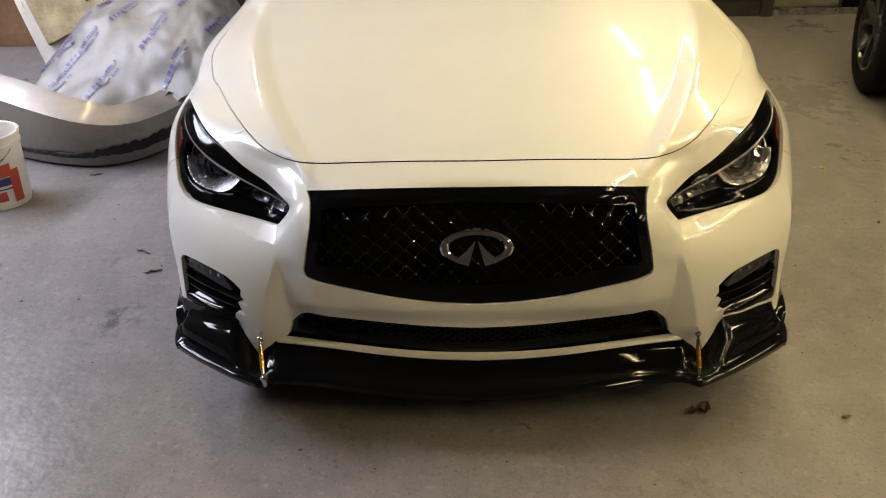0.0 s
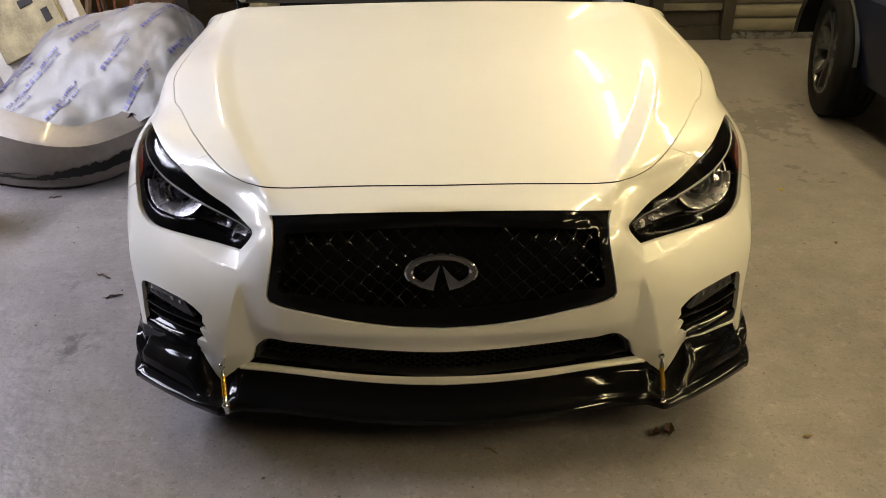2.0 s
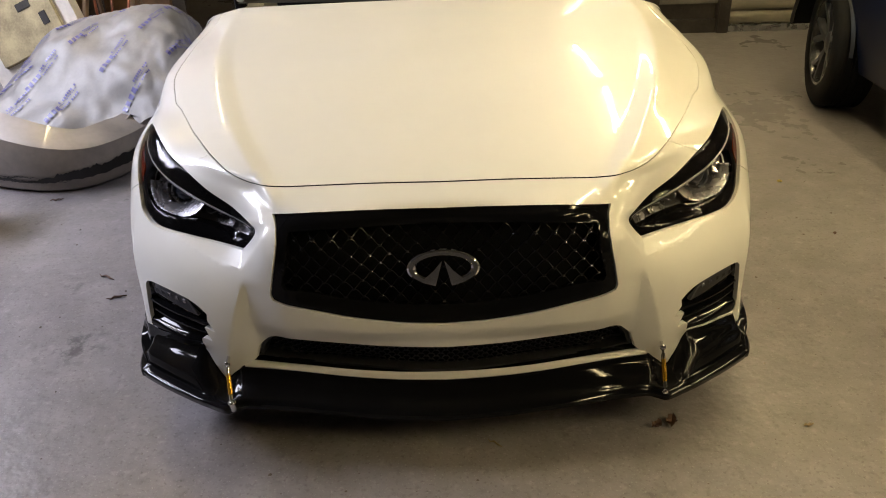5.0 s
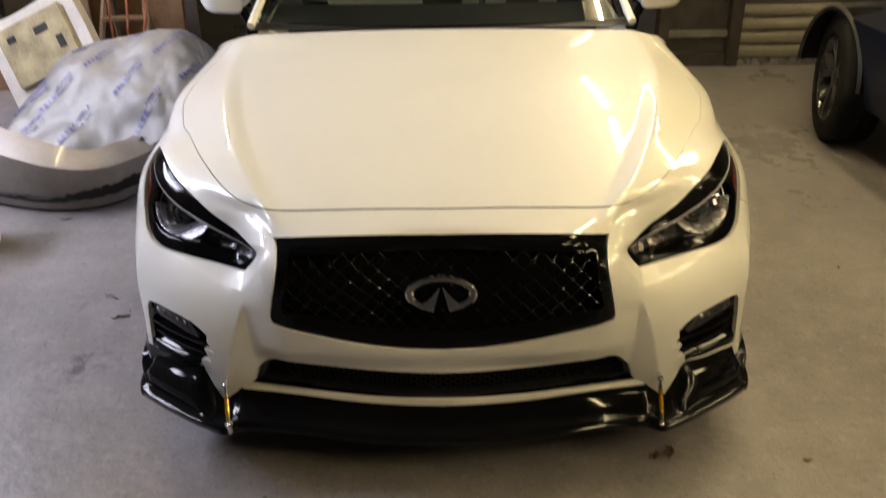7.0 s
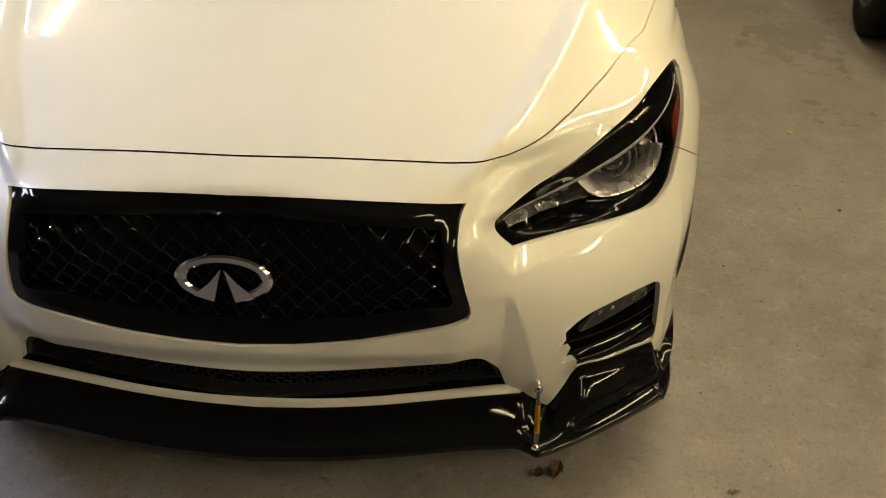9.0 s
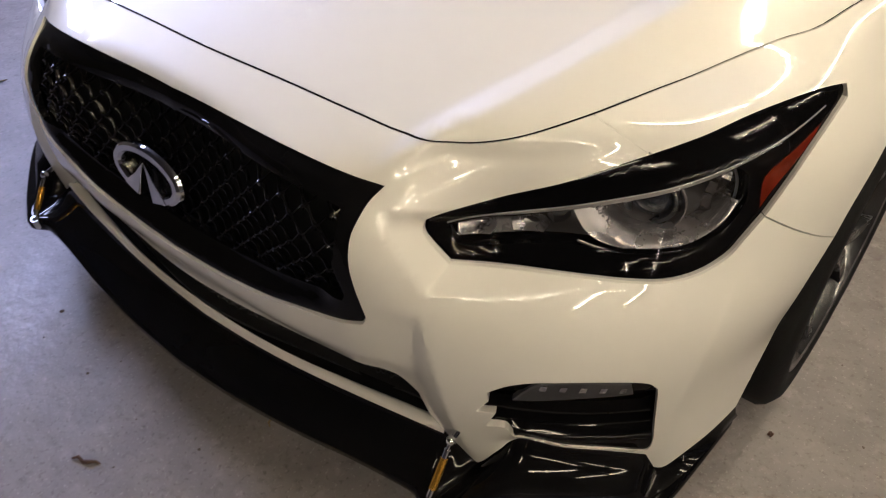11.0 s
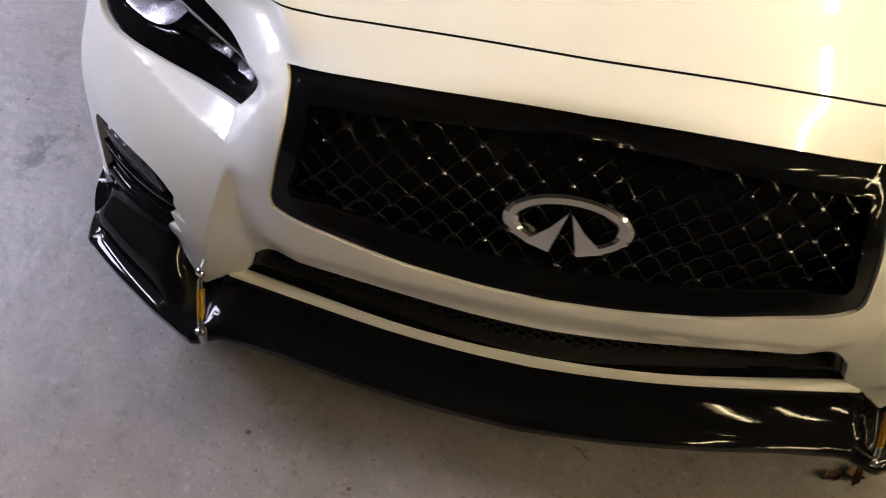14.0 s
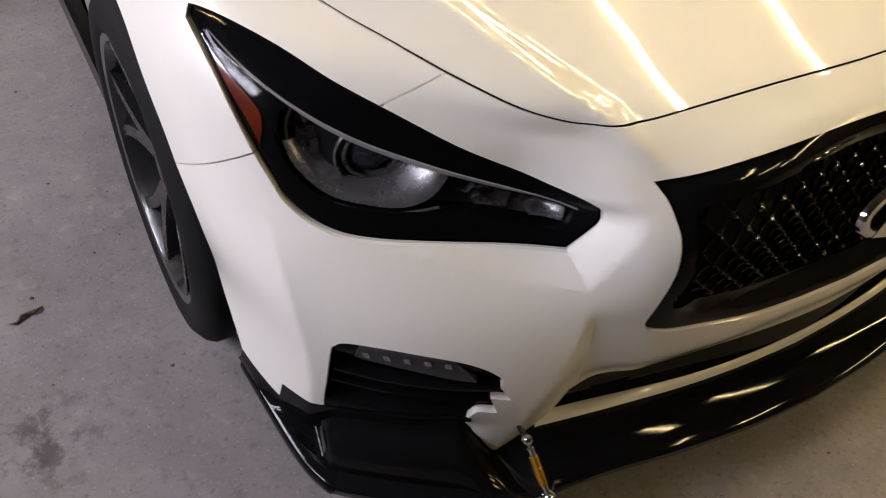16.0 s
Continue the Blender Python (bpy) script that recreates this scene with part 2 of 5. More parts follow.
GOLD = material("gold_anodised_sleeve", (0.78, 0.42, 0.04), 0.22, metal=0.8, rough_vary=0.06, scale=30)
AMBER = material("amber_lens", (0.17, 0.018, 0.004), 0.12, coat=1.0, vary=0.4, scale=60)
RUBBER = material("tyre_rubber", (0.006, 0.006, 0.0065), 0.8, spec=0.2, vary=0.3, scale=20, bump=0.1, bump_scale=200)
RIM_GREY = material("gunmetal_alloy", (0.085, 0.085, 0.092), 0.28, metal=0.9, rough_vary=0.08, scale=15)
RIM_BLACK = material("black_alloy", (0.02, 0.02, 0.022), 0.25, metal=0.3, coat=0.4)
LEATHER = material("beige_leather", (0.42, 0.38, 0.32), 0.5, vary=0.15, scale=20)
DASH = material("dash_black", (0.012, 0.012, 0.013), 0.6)
CONCRETE = concrete()


def glass(name, colour, rough=0.0, ior=1.5):
    """Thin clear sheet: mirror at grazing angles, clear otherwise."""
    m = bpy.data.materials.new(name)
    m.use_nodes = True
    nt = m.node_tree
    nt.nodes.clear()
    out, mix, fr = nt.nodes.new("ShaderNodeOutputMaterial"), nt.nodes.new("ShaderNodeMixShader"), nt.nodes.new("ShaderNodeFresnel")
    tr, gl = nt.nodes.new("ShaderNodeBsdfTransparent"), nt.nodes.new("ShaderNodeBsdfGlossy")
    tr.inputs["Color"].default_value, gl.inputs["Roughness"].default_value, fr.inputs["IOR"].default_value = (*colour, 1), rough, ior
    nt.links.new(fr.outputs["Fac"], mix.inputs["Fac"])
    nt.links.new(tr.outputs["BSDF"], mix.inputs[1])
    nt.links.new(gl.outputs["BSDF"], mix.inputs[2])
    nt.links.new(mix.outputs["Shader"], out.inputs["Surface"])
    return m


LENS_GLASS = glass("clear_lens", (0.72, 0.715, 0.73), 0.01, 1.19)
WINDOW_GLASS = glass("tinted_window", (0.38, 0.42, 0.38))


# ---- building tools ----
def thing(name, label, category, at=(0, 0, 0), group="", kind=""):
    ob = new(name)
    ob.location = at
    return tagged(ob, label, category, group, kind)


def mesh_of(name, geo, smooth=True, angle=38):
    me = bpy.data.meshes.new(name)
    if isinstance(geo, bmesh.types.BMesh):
        geo.to_mesh(me)
        geo.free()
    else:
        me.from_pydata([tuple(map(float, v)) for v in geo[0]], [], [tuple(map(int, f)) for f in geo[1]])
    me.validate()
    if smooth:
        me.shade_smooth()
        me.set_sharp_from_angle(angle=radians(angle))
        if not isinstance(geo, bmesh.types.BMesh) and len(geo) > 2 and len(me.polygons) == len(geo[1]):
            me.normals_split_custom_set([tuple(geo[2][v]) if p.index < geo[3] else (0, 0, 0) for p in me.polygons for v in p.vertices])
    return me


def part(name, geo, mat, parent=None, label="", smooth=True, angle=38):
    me = geo if isinstance(geo, bpy.types.Mesh) else mesh_of(name, geo, smooth, angle)
    if not me.materials:
        me.materials.append(mat)
    ob = new(name, me)
    if parent:
        ob.parent = parent
        up = parent
        while up:
            ob.location = Vector(ob.location) - Vector(up.location)
            up = up.parent
    return tagged(ob, label) if label else ob


def solid(name, geo, mat, label, category, group="", kind="", smooth=True, angle=38):
    return tagged(part(name, geo, mat, None, "", smooth, angle), label, category, group, kind)


def join(*geos):
    vs, fs = [], []
    for v, f, *_ in geos:
        k = len(vs)
        vs += [tuple(p) for p in v]
        fs += [tuple(i + k for i in q) for q in f]
    return vs, fs


def moved(geo, m):
    return [tuple(m @ Vector(p)) for p in geo[0]], geo[1]


def mirrored(geo):
    flipped = [(-p[0], p[1], p[2]) for p in geo[0]], [tuple(reversed(f)) for f in geo[1]]
    return flipped + (geo[2] * [-1, 1, 1], geo[3]) if len(geo) > 2 else flipped


def box(x0, y0, z0, x1, y1, z1, bevel=0.004, seg=2):
    bm = bmesh.new()
    bmesh.ops.create_cube(bm, size=1)
    for v in bm.verts:
        v.co = ((x0 + x1) / 2 + v.co.x * (x1 - x0), (y0 + y1) / 2 + v.co.y * (y1 - y0), (z0 + z1) / 2 + v.co.z * (z1 - z0))
    if bevel:
        bmesh.ops.bevel(bm, geom=bm.edges[:], offset=min(bevel, 0.45 * min(x1 - x0, y1 - y0, z1 - z0)), segments=seg, affect="EDGES")
    bm.verts.index_update()
    geo = [tuple(v.co) for v in bm.verts], [tuple(v.index for v in f.verts) for f in bm.faces]
    bm.free()
    return geo


def loft(rows, closed=False, caps=False):
    n = len(rows[0])
    vs = [tuple(p) for r in rows for p in r]
    fs = []
    for i in range(len(rows) - 1):
        for j in range(n if closed else n - 1):
            k = (j + 1) % n
            fs.append((i * n + j, i * n + k, (i + 1) * n + k, (i + 1) * n + j))
    if caps and closed:
        fs += [tuple(range(n))[::-1], tuple(range((len(rows) - 1) * n, len(rows) * n))]
    return vs, fs


def tube(path, radius, n=8):
    path = [Vector(p) for p in path]
    rows, side = [], None
    for i, p in enumerate(path):
        d = (path[min(i + 1, len(path) - 1)] - path[max(i - 1, 0)]).normalized()
        side = (side - d * side.dot(d)).normalized() if side else d.orthogonal().normalized()
        up = d.cross(side)
        r = radius[i] if isinstance(radius, (list, tuple)) else radius
        rows.append([p + (side * math.cos(2 * math.pi * k / n) + up * math.sin(2 * math.pi * k / n)) * r for k in range(n)])
    return loft(rows, True, True)


def lathe(profile, n=32, m=None):
    """Turns (radius, height) pairs about z."""
    rows = [[Vector((r * math.cos(2 * math.pi * k / n), r * math.sin(2 * math.pi * k / n), h)) for k in range(n)] for r, h in profile]
    geo = loft(rows, True)
    return moved(geo, m) if m else geo


def spline(pts, per=6, closed=False):
    """Smooth curve through the points."""
    p = np.array(pts, float)
    n = len(p)
    out = []
    for i in range(n if closed else n - 1):
        a, b, c, d = (p[(i - 1) % n], p[i], p[(i + 1) % n], p[(i + 2) % n]) if closed else (p[max(i - 1, 0)], p[i], p[i + 1], p[min(i + 2, n - 1)])
        for t in np.arange(per) / per:
            out.append(0.5 * (2 * b + (c - a) * t + (2 * a - 5 * b + 4 * c - d) * t * t + (3 * b - a - 3 * c + d) * t ** 3))
    if not closed:
        out.append(p[-1])
    return np.array(out)


def chain(*runs):
    """One outline out of smooth runs that meet in corners."""
    out = []
    for r in runs:
        q = spline(r, 5) if len(r) > 2 else np.array(r, float)
        out += [v for v in q if not out or np.hypot(*(v - out[-1])) > 1e-6]
    return np.array(out)


def both_sides(half):
    half = np.array(half, float)
    left = half[::-1] * [1, -1]
    keep = np.abs(left[:, 1]) > 1e-6
    return np.vstack([half, left[keep]])


def inside(q, poly):
    x, y = q[:, 0], q[:, 1]
    hit = np.zeros(len(q), bool)
    for (x0, y0), (x1, y1) in zip(poly, np.roll(poly, -1, axis=0)):
        cross = (y0 > y) != (y1 > y)
        hit ^= cross & (x < (x1 - x0) * (y - y0) / (y1 - y0 + 1e-15) + x0)
    return hit


def gap_to(q, poly):
    d = np.full(len(q), 1e9)
    for a, b in zip(poly, np.roll(poly, -1, axis=0)):
        e = b - a
        u = np.clip(((q - a) @ e) / max(e @ e, 1e-12), 0, 1)
        d = np.minimum(d, np.linalg.norm(q - (a + u[:, None] * e), axis=1))
    return d


def resample(poly, step):
    out = []
    for a, b in zip(poly, np.roll(poly, -1, axis=0)):
        n = max(1, int(np.hypot(*(b - a)) / step))
        out += [a + (b - a) * k / n for k in range(n)]
    return np.array(out)


def offset(poly, d):
    """Moves an outline inward by d."""
    nx, pv = np.roll(poly, -1, axis=0), np.roll(poly, 1, axis=0)
    area = np.sum(poly[:, 0] * nx[:, 1] - nx[:, 0] * poly[:, 1])
    t = nx - pv
    t /= np.linalg.norm(t, axis=1)[:, None] + 1e-12
    n = np.stack([-t[:, 1], t[:, 0]], 1) * np.sign(area)
    return poly + n * d


def panel(outline, holes=(), step=0.9, lift=0.0, rim=0.014, gap=0.0, flush=True, lines=()):
    """A sheet of body skin inside an outline, with turned-in edges. lift: metres off the skin, or a function of (a, b)."""
    outer = offset(resample(np.array(outline, float), step * 0.5), gap)
    loops = [outer] + [resample(np.array(h, float), step * 0.5) for h in holes]
    lo, hi = outer.min(0), outer.max(0)
    ga, gb = np.meshgrid(np.arange(lo[0], hi[0], step), np.arange(lo[1], hi[1], step), indexing="ij")
    gb = gb + (np.arange(gb.shape[0]) % 2)[:, None] * step * 0.5
    q = np.stack([ga.ravel(), gb.ravel()], 1)
    ok = inside(q, outer) & (gap_to(q, outer) > step * 0.75)
    for h in loops[1:]:
        ok &= ~inside(q, h) & (gap_to(q, h) > step * 0.75)
    ring = [offset(outer, 0.22)] + [offset(h, -0.22) for h in loops[1:]]
    rq = np.vstack(ring)
    rk = inside(rq, outer) & (gap_to(rq, outer) > 0.17)
    for h in loops[1:]:
        rk &= ~inside(rq, h) & (gap_to(rq, h) > 0.17)
    for l in lines:
        d = np.min(np.linalg.norm(q[:, None] - np.asarray(l)[None], axis=2), axis=1)
        ok &= d > step * 0.55
    pts = np.vstack(loops + [rq[rk], q[ok]] + [np.asarray(l, float) for l in lines])
    edges, k = [], len(pts)
    for l in reversed(lines):
        k -= len(l)
        edges += [(k + i, k + i + 1) for i in range(len(l) - 1)]
    k = 0
    for l in loops:
        edges += [(k + i, k + (i + 1) % len(l)) for i in range(len(l))]
        k += len(l)
    vs, _, fs, *_ = geometry.delaunay_2d_cdt([Vector(p) for p in pts], edges, [], 0, 1e-7)
    v2 = np.array([tuple(v) for v in vs])
    tri = np.array([f for f in fs if len(f) == 3])
    mid = v2[tri].mean(1)
    keep = inside(mid, outer)
    for h in loops[1:]:
        keep &= ~inside(mid, h)
    tri = tri[keep]
    off = lift(v2[:, 0], v2[:, 1]) if callable(lift) else np.full(len(v2), float(lift))
    use = {}
    for f in tri:
        for i in range(3):
            e = (f[i], f[(i + 1) % 3])
            use[tuple(sorted(e))] = use.get(tuple(sorted(e)), 0) + 1
    border = {i for e, c in use.items() if c == 1 for i in e}
    drop = np.zeros(len(v2))
    if flush:
        drop[list(border)] = -0.0011
    p3 = skin(v2[:, 0], v2[:, 1], off + drop)
    faces = []
    for f in tri:
        a, b, c = p3[f]
        out = np.dot(np.cross(b - a, c - a), (a + b + c) / 3 - CORE) > 0
        faces.append(tuple(f) if out else tuple(f[::-1]))
    verts = list(map(tuple, p3))
    if rim:
        low, deep = {}, skin(v2[:, 0], v2[:, 1], off - rim)
        for i in sorted(border):
            low[i] = len(verts)
            verts.append(tuple(deep[i]))
        for f in list(faces):
            for i in range(3):
                a, b = f[i], f[(i + 1) % 3]
                if use[tuple(sorted((a, b)))] == 1:
                    faces.append((b, a, low[a], low[b]))
    idx = sorted({i for f in faces for i in f})
    remap = {o: n for n, o in enumerate(idx)}
    # true surface normals, but for the creases and the turned-in rims
    step_off = (lambda a, b: lift(a, b)) if callable(lift) else (lambda a, b: off)
    e = 0.05
    da = skin(v2[:, 0] + e, v2[:, 1], step_off(v2[:, 0] + e, v2[:, 1])) - skin(v2[:, 0] - e, v2[:, 1], step_off(v2[:, 0] - e, v2[:, 1]))
    db = skin(v2[:, 0], v2[:, 1] + e, step_off(v2[:, 0], v2[:, 1] + e)) - skin(v2[:, 0], v2[:, 1] - e, step_off(v2[:, 0], v2[:, 1] - e))
    nv = np.cross(da, db)
    nv *= np.sign((nv * (p3 - CORE)).sum(1))[:, None] / np.linalg.norm(nv, axis=1)[:, None]
    for l in lines:
        nv[np.min(np.linalg.norm(v2[:, None] - np.asarray(l)[None], axis=2), axis=1) < 0.12] = 0
    nv = np.vstack([nv, np.zeros((len(verts) - len(nv), 3))])
    return [verts[i] for i in idx], [tuple(remap[i] for i in f) for f in faces], nv[idx], len(tri)


# ---- the room ----
solid("floor", box(-6.7, -6.0, -0.12, 6.0, 9.0, 0.0, 0), CONCRETE, "worn sealed grey concrete garage floor", "floor", kind="structure", smooth=False)

# ---- the white sedan ----
car = thing("white_sedan", "pearl white sedan with gloss black grille and front lip", "car")

SEAM_HOOD = [(17.18, 0), (17.22, 8.5), (17.12, 15.35), (17.06, 19.7), (17.4, 22.97), (17.8, 24.9), (19.07, 27.88), (21.45, 31.85)]
SEAM_HOOD_BACK = [(21.45, 31.85), (24.0, 35.5), (26.7, 39.1), (31.2, 44.1), (36.3, 48.7), (50, 55.2), (75, 58.5), (100, 56.8), (108, 55.5)]
LAMP_TOP = [(19.7, 36.0), (16.8, 32.0), (15.1, 29.2), (13.6, 26.2), (12.7, 23.8), (12.05, 22.75)]
LAMP_INNER = [(12.05, 22.75), (11.2, 22.65), (10.3, 23.3), (8.95, 24.6)]
LAMP_LOW = [(8.95, 24.6), (9.02, 26.8), (9.45, 30.2), (9.95, 33.5), (10.28, 36), (10.7, 38.4), (11.6, 40.3), (13.0, 41.85), (14.5, 42.7), (16.6, 43.75)]
LAMP_OUTER = [(16.6, 43.75), (19.8, 45.0), (23.4, 46.5), (28.0, 49.0)]
LAMP_BACK = [(29.3, 49.0), (27.8, 46.5), (24.6, 42.1), (21.8, 38.8), (19.7, 36.0)]
ARCH_FRONT = [(12.9, 51.1), (7.8, 49.7), (2.5, 49.0), (-2.3, 48.5), (-8.1, 46.1)]
ARCH_TOP = [(47.9, 72.9), (46.5, 70.3), (42.1, 65.3), (36.8, 61), (30.6, 57.3), (24.3, 54.4), (17.7, 52.3), (12.9, 51.1)]
MOUTH_TOP = [(-6.3, 23.4), (-5.2, 23.1), (-4.2, 22.8), (-3.4, 22.2), (-2.45, 21.2), (-2.1, 19.8), (-2.18, 17.6), (-2.44, 14.3), (-2.86, 7.7), (-3.02, 0)]
FOG_TOP = [(-4.7, 39.1), (0.9, 38.8), (2.0, 38.5), (2.6, 37.6), (2.75, 34.8), (2.3, 31.3), (1.6, 29.4), (0.6, 28.1)]
FOG_LOW = [(-5.3, 29.9), (-5.5, 31.7), (-5.9, 35.5), (-6.6, 38.0), (-6.4, 38.9), (-4.7, 39.1)]
FOG = chain(FOG_TOP, [(0.6, 28.1), (-0.3, 28.2)], [(-0.3, 28.2), (-1.8, 27.35)], [(-1.8, 27.35), (-1.5, 28.7)], [(-1.5, 28.7), (-3.5, 28.0)], [(-3.5, 28.0), (-3.4, 29.3), (-4.6, 29.7)], [(-4.6, 29.7), (-5.3, 29.9)], FOG_LOW)[:-1]
GRILLE_TOP = [(14.5, 0), (14.52, 8), (14.4, 14.3), (14.05, 19.85)]
GRILLE_SIDE = [(14.05, 19.85), (13.1, 19.2), (12.1, 18.85), (10.9, 18.6), (9.2, 18.7), (7.3, 19.1), (5.5, 19.55), (4.5, 19.75), (3.8, 19.5)]
GRILLE_LOW = [(3.8, 19.5), (3.2, 17.6), (2.47, 14), (1.83, 10.9), (1.25, 7.7), (0.82, 4.4), (0.62, 0)]
GRILLE = both_sides(chain(GRILLE_TOP, GRILLE_SIDE, GRILLE_LOW))
LOW_GRILLE = both_sides(chain(MOUTH_TOP[::-1], [(-6.3, 23.4), (-7.2, 19.5), (-7.2, 14.7), (-7.1, 7.7), (-7.1, 0)]))

BUMPER = both_sides(chain(SEAM_HOOD, [(21.45, 31.85), (19.7, 36.0)], LAMP_TOP, LAMP_INNER, LAMP_LOW, [(16.6, 43.75), (12.9, 51.1)], ARCH_FRONT,
                          [(-8.1, 46.1), (-8.8, 42.5), (-9.5, 40.2), (-9.3, 39.3)], [(-9.3, 39.3), (-7.3, 38.7)], [(-7.3, 38.7), (-6.3, 35.5), (-5.8, 31.7), (-5.7, 30.2)],
                          [(-5.7, 30.2), (-7.6, 28.6), (-9.2, 27.6), (-9.6, 26.9), (-8.4, 25.8), (-7.5, 24.7)], [(-7.5, 24.7), (-6.3, 23.4)], MOUTH_TOP))
FOG_LEFT = FOG * [1, -1]
RIDGE = [(a, 23.2 + (6.5 - a) * 0.24) for a in np.linspace(6.4, -8.6, 30)]
VALLEY = [(a, b - 0.25 - 3.0 * (6.5 - a) / 11.5) for a, b in RIDGE[2:26]]
CORNER = [(a, 40.0 + 0.036 * max(a + 4, 0) ** 1.6) for a in np.linspace(9, -9, 40)]
POCKET = [(a, 24.6 - (1.9 - (8.95 - a) * 0.576) / 0.818) for a in np.linspace(11.6, 7.25, 12)] + [(np.interp(b, [24.6, 26.8, 30.2, 33.5], [8.95, 9.02, 9.45, 9.95]) - np.interp(b, [24, 27, 34], [1.7, 1.5, 0.4]), b) for b in np.linspace(23.7, 32, 20)]
MITRE = [(8.8 - 1.4 * k, 24.52 - 0.95 * k) for k in (0, .35, .7)]
FOLDS = [np.array(l) * [1, s] for l in (RIDGE, VALLEY, CORNER, POCKET, MITRE) for s in (1, -1)]
part("bumper_cover", panel(BUMPER, [GRILLE, FOG, FOG_LEFT], 0.36, gap=0.07, lines=FOLDS), PAINT, car, angle=24)
HOOD = both_sides(chain(SEAM_HOOD, SEAM_HOOD_BACK, [(108, 55.5), (107, 51)], [(107, 51), (106, 40), (105.5, 20), (105.5, 0)]))


def hood_line(shift, y0, y1):
    """Run along the hood, beside its fold, in degrees."""
    y = np.linspace(y0, y1, 60)
    x = fold_line(y) + .035 - .02 * ease(y, .35, .95) + shift
    q = np.stack([x, y, hood_height(x, y)], 1) - CORE
    return [(math.degrees(math.atan2(z, -v)), math.degrees(math.asin(u / math.sqrt(u * u + v * v + z * z)))) for u, v, z in q]


CREST = [np.array(hood_line(shift, .225, 1.0)) * [1, s] for shift in (-.062, -.055, -.048, -.036, -.024, -.013, -.006, 0, .006, .014) for s in (1, -1)]
part("hood", panel(HOOD, [], 0.6, gap=0.09, lines=CREST), PAINT, car)
for s in (1, -1):
    seal = spline(SEAM_HOOD[3:] + SEAM_HOOD_BACK[1:-1], 8)
    strip = [[tuple(skin(a + .22 * e * up, s * (b + .22 * e * side), -.0045)) for e in (-1, 0, 1)] for a, b, up, side in [(a, b, 1 if b < 27 else .7, 0 if b < 24 else .7) for a, b in seal]]
    part("hood_seal", loft(strip), VOID, car, "black rubber hood seal")
seal = [(np.interp(abs(b), [0, 8.5, 15.35, 19.7], [17.18, 17.22, 17.12, 17.06]), b) for b in np.linspace(-19.7, 19.7, 40)]
part("hood_seal", loft([[tuple(skin(a + .25 * e, b, -.0045)) for e in (-1, 0, 1)] for a, b in seal]), VOID, car, "black rubber hood seal")
FENDER = chain([(21.45, 31.85), (19.7, 36.0)], LAMP_BACK[::-1], [(29.3, 49.0), (28.0, 49.0)], LAMP_OUTER[::-1], [(16.6, 43.75), (12.9, 51.1)], ARCH_TOP[::-1],
               [(47.9, 72.9), (70, 75.5), (110, 75), (139, 70)], [(139, 70), (122, 62), (108, 55.5)], SEAM_HOOD_BACK[::-1])[:-1]
fender_geo = panel(FENDER, [], 0.7, gap=0.07)
part("fender", fender_geo, PAINT, car)
part("fender", mirrored(fender_geo), PAINT, car)

for s in (1, -1):
    joint = [(21.3, 31.95), (20.8, 33.2), (20.3, 34.5), (19.8, 35.75)]
    strip = [[tuple(skin(a + .25 * e, s * (b + .1 * e), -.0022)) for e in (-1, 0, 1)] for a, b in joint]
    part("joint_filler", loft(strip if s < 0 else [r[::-1] for r in strip]), PAINT, car)

# black film over the strip of bumper under one fog lamp
FILM = np.array([(-4.5, 29.5), (-4.9, 30.1), (-5.05, 31.7), (-5.45, 35.5), (-6.0, 37.9), (-6.0, 38.9), (-6.3, 40.5), (-6.6, 42.2), (-9.0, 42.4), (-9.45, 40.2), (-9.4, 39.3), (-7.65, 38.7), (-6.75, 35.5), (-6.25, 31.7), (-6.15, 30.2), (-5.3, 29.4)])
part("film_patch", panel(FILM * [1, -1], [], 0.4, lift=0.0012, rim=0.004, flush=False), GLOSS_BLACK, car, "black film under the fog lamp")

# white bar between the lower grille and the lip
BAR_BACK = [(0, .0204, .248), (.112, .023, .249), (.233, .0325, .253), (.357, .0525, .2575), (.45, .072, .258), (.53, .086, .260)]
BAR_FRONT = [(0, .0125, .231), (.125, .0165, .234), (.258, .026, .2415), (.398, .0425, .2525), (.471, .054, .2555), (.546, .070, .2525)]


def bar_half():
    rows = []
    for k, f in zip(spline(BAR_BACK, 8), spline(BAR_FRONT, 8)):
        rows.append([k + [0, .012, -.03], k + [0, .003, -.004], k + [0, 0, 0], k * .65 + f * .35 + [0, 0, .003], k * .3 + f * .7 + [0, 0, .0035], f + [0, .002, .001], f + [0, 0, -.003], f + [0, .004, -.010], f + [0, .02, -.014]])
    return rows


half = bar_half()
rows = [[(-q[0], q[1], q[2]) for q in r] for r in half[:0:-1]] + half
part("bumper_bar", loft([[tuple(q) for q in r][::-1] for r in rows]), PAINT, car, angle=50)

